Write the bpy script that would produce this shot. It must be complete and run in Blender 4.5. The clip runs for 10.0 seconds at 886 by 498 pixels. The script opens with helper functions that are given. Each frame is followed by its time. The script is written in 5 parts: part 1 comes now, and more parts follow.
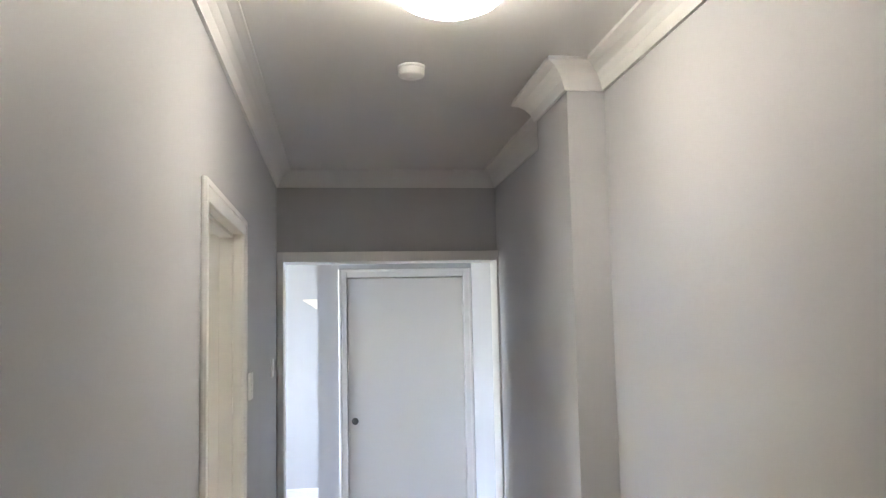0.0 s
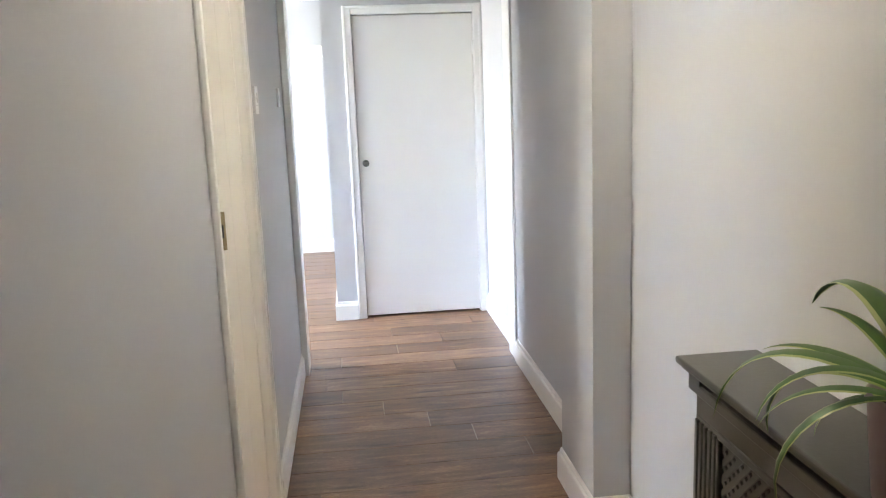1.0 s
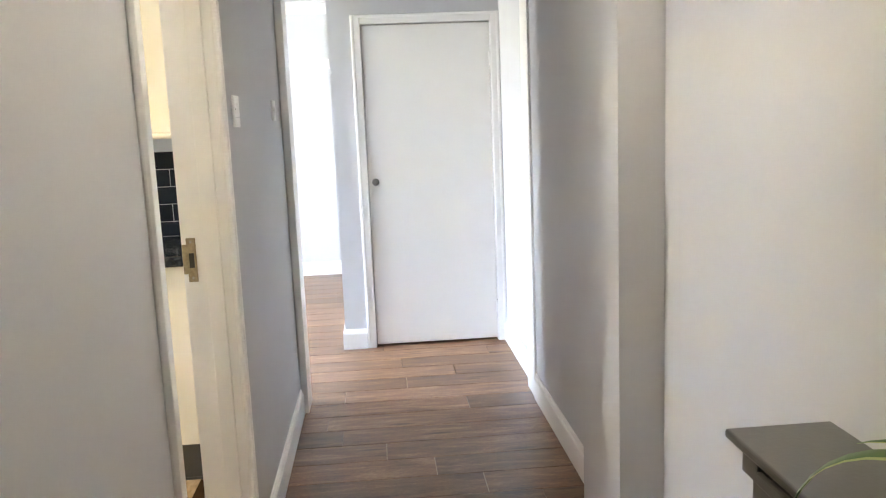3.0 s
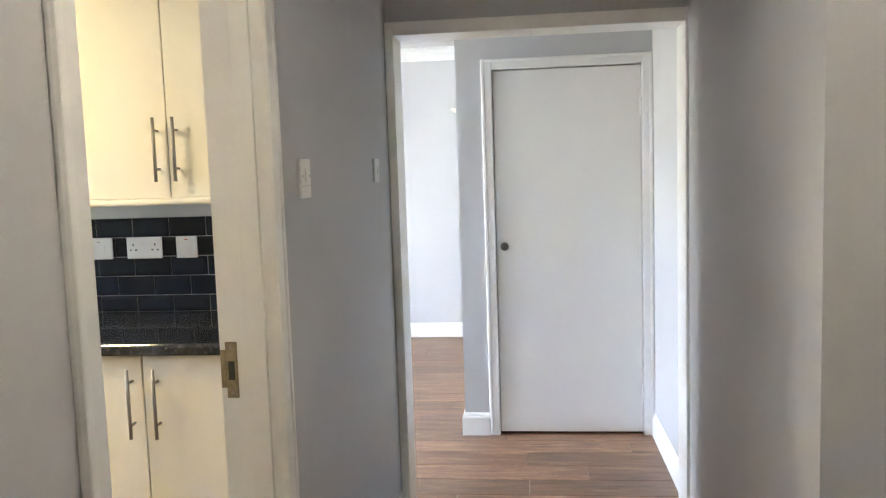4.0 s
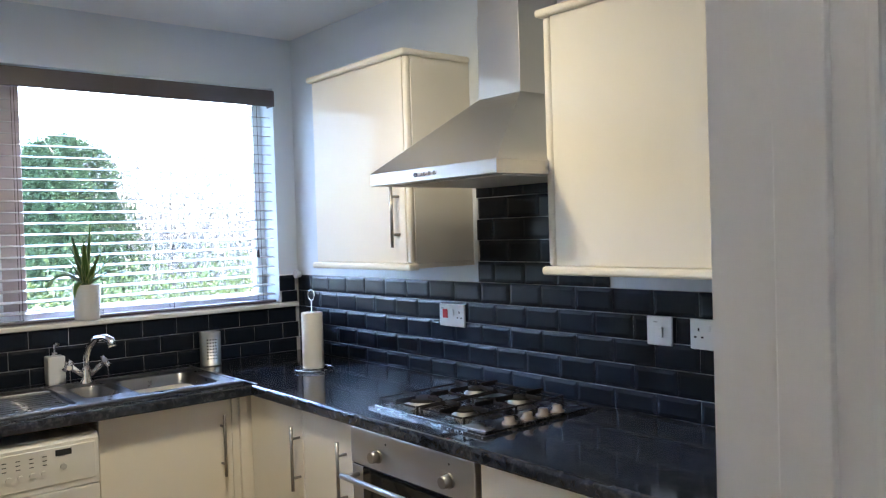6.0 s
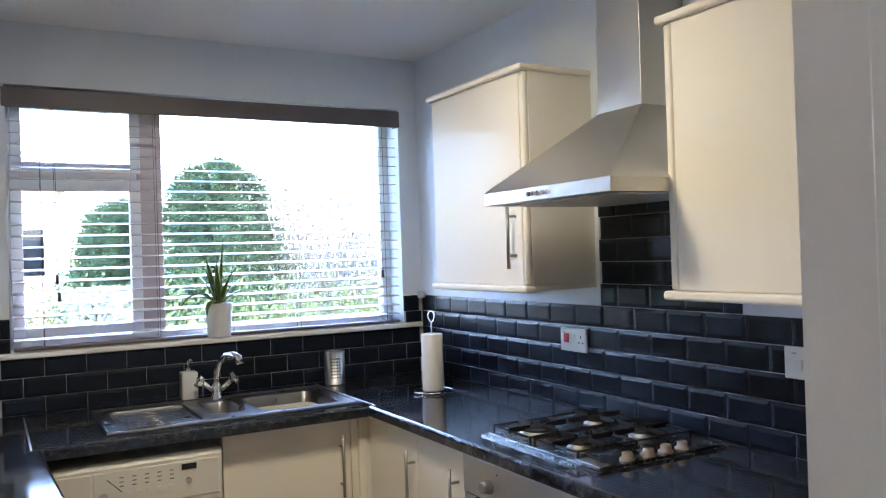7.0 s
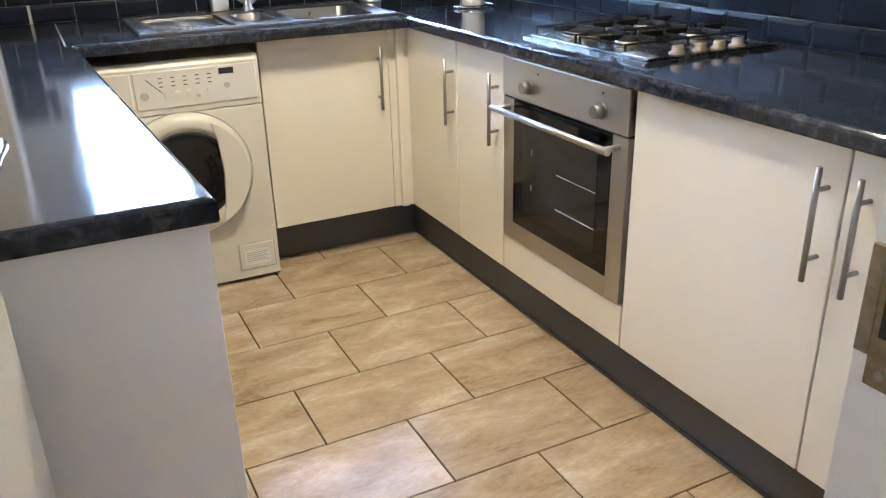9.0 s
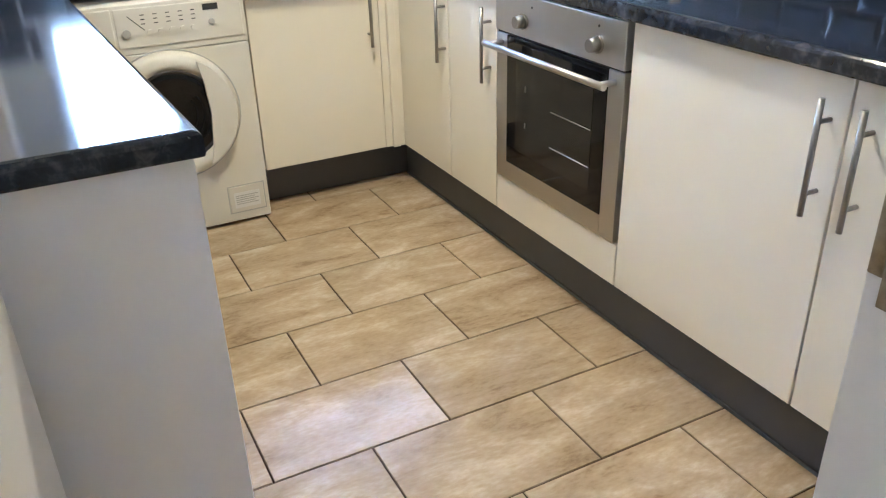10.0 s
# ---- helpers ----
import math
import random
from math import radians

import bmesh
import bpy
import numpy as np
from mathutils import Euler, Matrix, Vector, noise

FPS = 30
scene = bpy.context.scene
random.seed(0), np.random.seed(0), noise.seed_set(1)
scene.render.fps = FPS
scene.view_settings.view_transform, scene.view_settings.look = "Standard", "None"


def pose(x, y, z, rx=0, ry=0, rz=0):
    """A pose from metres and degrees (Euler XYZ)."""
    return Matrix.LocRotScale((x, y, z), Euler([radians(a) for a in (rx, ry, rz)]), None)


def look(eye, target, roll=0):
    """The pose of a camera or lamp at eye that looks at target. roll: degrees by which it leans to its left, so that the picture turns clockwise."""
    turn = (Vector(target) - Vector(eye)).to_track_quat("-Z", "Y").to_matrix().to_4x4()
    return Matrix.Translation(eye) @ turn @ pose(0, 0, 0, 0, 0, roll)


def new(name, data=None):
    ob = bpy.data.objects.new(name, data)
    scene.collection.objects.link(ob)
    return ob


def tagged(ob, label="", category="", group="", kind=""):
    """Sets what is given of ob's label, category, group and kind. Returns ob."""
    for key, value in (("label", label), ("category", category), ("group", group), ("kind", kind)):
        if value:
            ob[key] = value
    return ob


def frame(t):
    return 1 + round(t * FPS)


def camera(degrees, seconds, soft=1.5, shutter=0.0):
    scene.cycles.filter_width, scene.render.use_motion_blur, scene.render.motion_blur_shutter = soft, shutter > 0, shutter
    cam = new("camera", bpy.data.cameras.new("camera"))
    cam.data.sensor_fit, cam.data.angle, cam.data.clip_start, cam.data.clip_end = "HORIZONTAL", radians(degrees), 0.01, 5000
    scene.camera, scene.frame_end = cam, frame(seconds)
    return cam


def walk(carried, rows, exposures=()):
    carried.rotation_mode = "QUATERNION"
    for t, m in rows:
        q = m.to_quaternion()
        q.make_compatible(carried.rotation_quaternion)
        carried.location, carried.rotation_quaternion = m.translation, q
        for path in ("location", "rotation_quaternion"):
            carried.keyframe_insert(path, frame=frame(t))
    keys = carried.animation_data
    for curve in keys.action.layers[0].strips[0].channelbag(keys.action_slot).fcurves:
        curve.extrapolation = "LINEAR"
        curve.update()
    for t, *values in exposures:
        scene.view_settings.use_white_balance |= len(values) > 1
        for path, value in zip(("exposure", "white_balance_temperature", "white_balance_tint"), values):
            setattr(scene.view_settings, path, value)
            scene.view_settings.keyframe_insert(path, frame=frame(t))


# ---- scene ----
cam = camera(57.8, 10.0, soft=1.2)
EXPOSURES = [(0.0, 7.48, 6350, 11), (0.5, 7.80, 6200, 11), (1.0, 8.06, 6650, 10), (2.0, 8.34, 6750, 10), (2.5, 8.22, 6850, 10), (4.0, 7.54, 6900, 10), (4.5, 7.26, 6900, 10), (5.0, 7.08, 6300, 11), (5.5, 6.80, 5700, 13), (7.5, 6.57, 5700, 18), (8.0, 6.78, 5850, 16), (8.5, 7.17, 5950, 17), (9.0, 7.57, 5720, 16), (9.5, 7.56, 5500, 14), (10.0, 7.54, 5440, 13)]
PATH = [
    (0, (0.243, 0.045, 1.647), (0.502, 2.02, 1.832), -1.2),
    (0.5, (0.239, 0.093, 1.521), (0.451, 2.08, 1.436), -1.5),
    (1, (0.246, 0.108, 1.418), (0.461, 2.062, 1.052), -2.2),
    (1.5, (0.245, 0.123, 1.347), (0.479, 2.027, 0.778), -2.2),
    (2, (0.251, 0.136, 1.337), (0.476, 2.022, 0.711), -2.2),
    (2.5, (0.283, 0.221, 1.369), (0.496, 2.149, 0.882), -2.4),
    (2.7, (0.306, 0.303, 1.378), (0.506, 2.25, 0.971), -2.4),
    (4, (0.48, 1.065, 1.452), (0.263, 3.043, 1.254), -1.9),
    (4.5, (0.455, 1.415, 1.478), (-0.067, 3.34, 1.334), -1.7),
    (5, (0.412, 1.729, 1.479), (-0.542, 3.482, 1.357), -1.9),
    (5.5, (0.307, 1.977, 1.482), (-0.997, 3.491, 1.38), -1.6),
    (6, (0.188, 2.109, 1.493), (-1.351, 3.385, 1.448), -1.8),
    (6.2, (0.178, 2.162, 1.5), (-1.436, 3.343, 1.495), -2.1),
    (7.3, (0.162, 2.241, 1.501), (-1.608, 3.17, 1.454), -1.5),
    (7.5, (0.154, 2.244, 1.473), (-1.625, 3.147, 1.336), -1.5),
    (8, (0.144, 2.242, 1.407), (-1.618, 3.109, 1.026), -1.6),
    (8.5, (0.131, 2.245, 1.341), (-1.581, 3.085, 0.738), -1.6),
    (9, (0.121, 2.247, 1.293), (-1.529, 3.059, 0.508), -1.5),
    (9.5, (0.114, 2.244, 1.265), (-1.48, 3.036, 0.353), -1.5),
    (10, (0.101, 2.252, 1.267), (-1.49, 3.054, 0.358), -1.7),
]
walk(cam, [(t, look(eye, target, roll)) for t, eye, target, roll in PATH], EXPOSURES)

# ---- world and light ----
SUN_EL, SUN_AZ = 42.0, 12.0
world = bpy.data.worlds.new("sky")
scene.world = world
world.use_nodes = True
wn = world.node_tree.nodes
sky = wn.new("ShaderNodeTexSky")
sky.sky_type = "NISHITA"
sky.sun_disc = False
sky.sun_elevation, sky.sun_rotation = radians(SUN_EL), radians(SUN_AZ)
sky.dust_density = 3.0
wn["Background"].inputs[1].default_value = 0.092
world.node_tree.links.new(sky.outputs[0], wn["Background"].inputs[0])


def lamp(name, kind, energy, m, color=(1, 1, 1), **more):
    data = bpy.data.lights.new(name, kind)
    data.energy, data.color = energy, color
    if kind == "AREA":
        data.shape, data.size, data.size_y = "RECTANGLE", more["size"], more["size_y"]
    if kind == "SUN":
        data.angle = radians(0.6)
    ob = new(name, data)
    ob.matrix_world = m
    return ob


sun_to = Vector((math.sin(radians(SUN_AZ)) * math.cos(radians(SUN_EL)), math.cos(radians(SUN_AZ)) * math.cos(radians(SUN_EL)), math.sin(radians(SUN_EL))))
lamp("sun", "SUN", 0.15, look(sun_to * 50, (0, 0, 0)), (1.0, 0.95, 0.86))
# the sky's light through the window of the room beyond
lamp("room_window_light", "AREA", 0.50, look((-2.99, 5.0, 1.55), (0.0, 5.25, 1.2)), (1.0, 0.985, 0.96), size=1.0, size_y=1.3)


# ---- materials ----
def material(name, color, rough=0.5, metal=0.0, var=0.0, scale=8.0, bump=0.0, bscale=120.0, coat=0.0, spec=0.5, stretch=(1, 1, 1), rvar=0.0, rnd=0.0, emit=0.0):
    """A principled surface with mottling at two scales and a fine relief."""
    m = bpy.data.materials.new(name)
    m.use_nodes = True
    n, l = m.node_tree.nodes, m.node_tree.links
    p = n["Principled BSDF"]
    p.inputs["Base Color"].default_value = (*color, 1)
    p.inputs["Roughness"].default_value, p.inputs["Metallic"].default_value = rough, metal
    p.inputs["Coat Weight"].default_value, p.inputs["Specular IOR Level"].default_value = coat, spec
    p.inputs["Coat Roughness"].default_value = 0.05
    if emit:
        p.inputs["Emission Color"].default_value = (*color, 1)
        p.inputs["Emission Strength"].default_value = emit
    if var or bump or rvar or rnd:
        tc = n.new("ShaderNodeTexCoord")
        mp = n.new("ShaderNodeMapping")
        mp.inputs["Scale"].default_value = stretch
        l.new(tc.outputs["Object"], mp.inputs[0])
        big = n.new("ShaderNodeTexNoise")
        big.inputs["Scale"].default_value, big.inputs["Detail"].default_value = scale, 6
        l.new(mp.outputs[0], big.inputs[0])
        fine = n.new("ShaderNodeTexNoise")
        fine.inputs["Scale"].default_value, fine.inputs["Detail"].default_value = bscale, 3
        l.new(mp.outputs[0], fine.inputs[0])
        mix = n.new("ShaderNodeMath")
        mix.operation = "MULTIPLY_ADD"
        l.new(fine.outputs[0], mix.inputs[0])
        mix.inputs[1].default_value = 0.35
        l.new(big.outputs[0], mix.inputs[2])
        if var or rnd:
            mr = n.new("ShaderNodeMapRange")
            mr.inputs[1].default_value, mr.inputs[2].default_value = 0.35, 1.0
            mr.inputs[3].default_value, mr.inputs[4].default_value = 1 - var, 1 + var
            l.new(mix.outputs[0], mr.inputs[0])
            val = mr.outputs[0]
            if rnd:
                oi = n.new("ShaderNodeObjectInfo")
                r2 = n.new("ShaderNodeMapRange")
                r2.inputs[3].default_value, r2.inputs[4].default_value = 1 - rnd, 1 + rnd
                l.new(oi.outputs["Random"], r2.inputs[0])
                mu = n.new("ShaderNodeMath")
                mu.operation = "MULTIPLY"
                l.new(val, mu.inputs[0])
                l.new(r2.outputs[0], mu.inputs[1])
                val = mu.outputs[0]
            hs = n.new("ShaderNodeHueSaturation")
            hs.inputs["Color"].default_value = (*color, 1)
            l.new(val, hs.inputs["Value"])
            l.new(hs.outputs[0], p.inputs["Base Color"])
        if rvar:
            rr = n.new("ShaderNodeMapRange")
            rr.inputs[1].default_value, rr.inputs[2].default_value = 0.4, 0.9
            rr.inputs[3].default_value, rr.inputs[4].default_value = max(rough - rvar, 0.02), rough + rvar
            l.new(mix.outputs[0], rr.inputs[0])
            l.new(rr.outputs[0], p.inputs["Roughness"])
        if bump:
            b = n.new("ShaderNodeBump")
            b.inputs["Strength"].default_value, b.inputs["Distance"].default_value = bump, 0.002
            l.new(fine.outputs[0], b.inputs["Height"])
            l.new(b.outputs[0], p.inputs["Normal"])
    return m


def ramped(name, stops, rough, scale, stretch, detail=8.0, distortion=0.6, bump=0.1, coat=0.0, rnd=0.15, rvar=0.08, fine=60.0, fw=0.25, nrough=0.5, knots=0.0):
    """A surface whose colour runs through stops by a stretched noise; each piece takes its own stretch of it."""
    m = bpy.data.materials.new(name)
    m.use_nodes = True
    n, l = m.node_tree.nodes, m.node_tree.links
    p = n["Principled BSDF"]
    p.inputs["Coat Weight"].default_value, p.inputs["Coat Roughness"].default_value = coat, 0.08
    geo, oi, mp = n.new("ShaderNodeNewGeometry"), n.new("ShaderNodeObjectInfo"), n.new("ShaderNodeMapping")
    shift = n.new("ShaderNodeVectorMath")
    shift.operation = "SCALE"
    comb = n.new("ShaderNodeCombineXYZ")
    for k in range(3):
        l.new(oi.outputs["Random"], comb.inputs[k])
    l.new(comb.outputs[0], shift.inputs[0])
    shift.inputs["Scale"].default_value = 37.0
    add = n.new("ShaderNodeVectorMath")
    l.new(geo.outputs["Position"], add.inputs[0])
    l.new(shift.outputs[0], add.inputs[1])
    mp.inputs["Scale"].default_value = stretch
    l.new(add.outputs[0], mp.inputs[0])
    a, b = n.new("ShaderNodeTexNoise"), n.new("ShaderNodeTexNoise")
    a.inputs["Scale"].default_value, a.inputs["Detail"].default_value, a.inputs["Distortion"].default_value = scale, detail, distortion
    b.inputs["Scale"].default_value, b.inputs["Detail"].default_value = fine, 4
    l.new(mp.outputs[0], a.inputs[0])
    l.new(mp.outputs[0], b.inputs[0])
    mixer = n.new("ShaderNodeMath")
    mixer.operation = "MULTIPLY_ADD"
    l.new(b.outputs[0], mixer.inputs[0])
    mixer.inputs[1].default_value = fw
    a.inputs["Roughness"].default_value = nrough
    l.new(a.outputs[0], mixer.inputs[2])
    ramp = n.new("ShaderNodeValToRGB")
    e = ramp.color_ramp.elements
    e[0].position, e[0].color = stops[0][0], (*stops[0][1], 1)
    e[1].position, e[1].color = stops[-1][0], (*stops[-1][1], 1)
    for pos, c in stops[1:-1]:
        e.new(pos).color = (*c, 1)
    l.new(mixer.outputs[0], ramp.inputs[0])
    r2, hs = n.new("ShaderNodeMapRange"), n.new("ShaderNodeHueSaturation")
    r2.inputs[3].default_value, r2.inputs[4].default_value = 1 - rnd, 1 + rnd
    l.new(oi.outputs["Random"], r2.inputs[0])
    val = r2.outputs[0]
    if knots:
        # scattered dark knots, drawn out along the grain
        vo, near, far, gate = n.new("ShaderNodeTexVoronoi"), n.new("ShaderNodeMapRange"), n.new("ShaderNodeMath"), n.new("ShaderNodeMath")
        vo.inputs["Scale"].default_value = knots
        warp = n.new("ShaderNodeVectorMath")
        warp.operation = "MULTIPLY_ADD"
        l.new(b.outputs["Color"], warp.inputs[0])
        warp.inputs[1].default_value = (0.12, 0.12, 0.12)
        l.new(mp.outputs[0], warp.inputs[2])
        l.new(warp.outputs[0], vo.inputs["Vector"])
        sep = n.new("ShaderNodeSeparateColor")
        l.new(vo.outputs["Color"], sep.inputs[0])
        gate.operation = "GREATER_THAN"
        gate.inputs[1].default_value = 0.42
        l.new(sep.outputs[0], gate.inputs[0])
        far.operation = "ADD"
        l.new(gate.outputs[0], far.inputs[0])
        l.new(vo.outputs["Distance"], far.inputs[1])
        near.inputs[1].default_value, near.inputs[2].default_value = 0.08, 0.32
        near.inputs[3].default_value, near.inputs[4].default_value = 0.42, 1.0
        l.new(far.outputs[0], near.inputs[0])
        mu = n.new("ShaderNodeMath")
        mu.operation = "MULTIPLY"
        l.new(val, mu.inputs[0])
        l.new(near.outputs[0], mu.inputs[1])
        val = mu.outputs[0]
    l.new(val, hs.inputs["Value"])
    l.new(ramp.outputs[0], hs.inputs["Color"])
    l.new(hs.outputs[0], p.inputs["Base Color"])
    rr = n.new("ShaderNodeMapRange")
    rr.inputs[1].default_value, rr.inputs[2].default_value = 0.35, 0.85
    rr.inputs[3].default_value, rr.inputs[4].default_value = rough - rvar, rough + rvar
    l.new(mixer.outputs[0], rr.inputs[0])
    l.new(rr.outputs[0], p.inputs["Roughness"])
    bn = n.new("ShaderNodeBump")
    bn.inputs["Strength"].default_value, bn.inputs["Distance"].default_value = bump, 0.001
    l.new(mixer.outputs[0], bn.inputs["Height"])
    l.new(bn.outputs[0], p.inputs["Normal"])
    return m


WALL = material("grey wall paint", (0.50, 0.503, 0.52), 0.55, var=0.03, scale=2.0, bump=0.12, bscale=260)
KWALL = material("pale blue-white kitchen paint", (0.62, 0.665, 0.72), 0.5, var=0.03, scale=2.0, bump=0.12, bscale=260)
CEIL = material("white ceiling paint", (0.74, 0.735, 0.73), 0.7, var=0.02, scale=1.5, bump=0.15, bscale=200)
GLOSS = material("white gloss paint", (0.80, 0.792, 0.775), 0.28, var=0.03, scale=5.0, bump=0.06, bscale=90)
DOORPAINT = material("white satin door paint", (0.78, 0.765, 0.735), 0.35, var=0.02, scale=3.0, bump=0.08, bscale=70)
PLANK = ramped("walnut laminate", [(0.48, (0.054, 0.022, 0.012)), (0.64, (0.140, 0.070, 0.038)), (0.81, (0.212, 0.117, 0.066)), (0.96, (0.335, 0.209, 0.125))], 0.33, 1.5, (2.2, 13.0, 1.0), detail=8.0, distortion=0.7, bump=0.08, rnd=0.27, fw=0.50, nrough=0.62, fine=26.0, knots=1.7)
# near-black: floor joints, and the shade painted inside the radiator cover
UNDER = material("dark joint and cover shade", (0.03, 0.02, 0.015), 0.7)
TILE = ramped("beige stone-look floor tile", [(0.40, (0.235, 0.158, 0.090)), (0.54, (0.375, 0.278, 0.172)), (0.66, (0.455, 0.350, 0.232)), (0.84, (0.60, 0.500, 0.375))], 0.20, 3.6, (2.6, 1.0, 1.0), detail=8.0, distortion=0.5, bump=0.03, rnd=0.08, rvar=0.03, fine=46.0, fw=0.27, nrough=0.62)
GROUT = material("dark brown grout", (0.045, 0.026, 0.014), 0.9, spec=0.1, var=0.2, scale=20)
METRO = material("black glazed metro tile", (0.007, 0.011, 0.020), 0.36, var=0.1, scale=6, coat=0.0, spec=0.20, rvar=0.04, bump=0.03, bscale=30)
WGROUT = material("grey wall grout", (0.48, 0.485, 0.50), 0.8)
CREAM = material("cream gloss cabinet door", (0.785, 0.74, 0.64), 0.55, var=0.015, scale=2.0, coat=0.13, spec=0.03)
CARCASS = material("cream laminate carcass", (0.72, 0.66, 0.52), 0.4, var=0.02)
PLINTH = material("dark grey plinth", (0.072, 0.077, 0.090), 0.45, var=0.06, scale=5)
TOP = ramped("black speckled laminate worktop", [(0.40, (0.009, 0.012, 0.019)), (0.64, (0.017, 0.021, 0.031)), (0.73, (0.032, 0.037, 0.048)), (0.90, (0.065, 0.068, 0.075))], 0.10, 46.0, (1, 1, 1), detail=4.0, distortion=0.5, bump=0.015, rnd=0.0, rvar=0.012, fine=110.0)
STEEL = material("brushed stainless steel", (0.52, 0.51, 0.50), 0.36, metal=1.0, var=0.03, scale=30, stretch=(1, 1, 25), bump=0.03, bscale=60, rvar=0.03)
HOBSTEEL = material("polished hob steel", (0.33, 0.33, 0.34), 0.26, metal=1.0, var=0.05, scale=12, rvar=0.04)
ALLOY = material("bright burner alloy", (0.26, 0.255, 0.245), 0.55, metal=1.0, var=0.1, scale=40)
CHROME = material("chrome", (0.78, 0.78, 0.80), 0.07, metal=1.0)
SATIN = material("satin nickel", (0.33, 0.315, 0.29), 0.36, metal=1.0)
PEWTER = material("dull pewter", (0.12, 0.118, 0.112), 0.42, metal=0.9, var=0.1, scale=40)
BRASS = material("aged brass and paint", (0.30, 0.25, 0.17), 0.45, metal=0.8, var=0.3, scale=60)
BLACKGLASS = material("black oven glass", (0.005, 0.006, 0.008), 0.04, spec=0.35)
SINKSTEEL = material("satin sink steel", (0.21, 0.21, 0.22), 0.30, metal=1.0, var=0.05, scale=20, rvar=0.05, bump=0.05, bscale=90)
OVENVIEW = material("dim oven cavity", (0.014, 0.0135, 0.0135), 0.12, var=0.3, scale=4)
OVENIN = material("dark enamel", (0.005, 0.005, 0.005), 0.4)
IRON = material("black cast iron", (0.012, 0.012, 0.013), 0.65, bump=0.2, bscale=200, spec=0.2)
KNOB = material("worn cream plastic knob", (0.19, 0.16, 0.12), 0.45)
PLASTIC = material("white plastic", (0.78, 0.78, 0.77), 0.3)
DARKPL = material("dark plastic", (0.02, 0.02, 0.022), 0.3)
RED = material("red neon switch", (0.6, 0.03, 0.03), 0.4)
ENAMEL = material("white appliance enamel", (0.69, 0.67, 0.61), 0.3, var=0.015, scale=3)
GREYPL = material("pale grey plastic", (0.45, 0.45, 0.44), 0.4)
RADPAINT = material("charcoal grey paint", (0.086, 0.084, 0.078), 0.33, var=0.08, scale=6, bump=0.12, bscale=90)
OPAL = material("lit opal glass", (1.0, 0.90, 0.74), 0.3, emit=0.275)
OPAL_K = material("lit warm opal glass", (1.0, 0.84, 0.54), 0.3, emit=0.98)
UPVC = material("white window frame", (0.72, 0.72, 0.72), 0.35, var=0.02)
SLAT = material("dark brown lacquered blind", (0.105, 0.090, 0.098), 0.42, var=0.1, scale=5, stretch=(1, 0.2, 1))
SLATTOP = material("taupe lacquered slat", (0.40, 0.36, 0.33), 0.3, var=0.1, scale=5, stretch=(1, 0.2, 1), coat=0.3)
CORD = material("dark cord", (0.05, 0.04, 0.035), 0.8)
SILL = material("white sill board", (0.76, 0.75, 0.74), 0.3, var=0.02)
PAPER = material("white paper towel", (0.80, 0.79, 0.76), 0.9, var=0.03, scale=20, bump=0.3, bscale=150)
POTWHITE = material("white glazed pot", (0.70, 0.70, 0.68), 0.3)
POTPINK = material("mauve ceramic pot", (0.33, 0.24, 0.265), 0.45, var=0.06, scale=15, bump=0.15, bscale=60)
SOIL = material("soil", (0.03, 0.02, 0.014), 0.95, bump=0.6, bscale=90)
LEAF = material("spider plant leaf", (0.055, 0.125, 0.022), 0.4, var=0.2, scale=12)
LEAFPALE = material("pale leaf margin", (0.36, 0.40, 0.16), 0.45, var=0.1, scale=12)
OAK = material("oak threshold strip", (0.32, 0.165, 0.06), 0.4, var=0.15, scale=8, stretch=(6, 1, 1))
CERAMIC = material("white ceramic", (0.72, 0.72, 0.70), 0.2)
WOODFRAME = material("brown mullion", (0.48, 0.40, 0.37), 0.4, var=0.1)
LAMPSHADE = material("plaster wall light", (0.85, 0.78, 0.68), 0.5)


def glass_material():
    m = bpy.data.materials.new("window glass")
    m.use_nodes = True
    p = m.node_tree.nodes["Principled BSDF"]
    p.inputs["Transmission Weight"].default_value = 1.0
    p.inputs["Roughness"].default_value, p.inputs["IOR"].default_value = 0.0, 1.45
    return m


GLASS = glass_material()


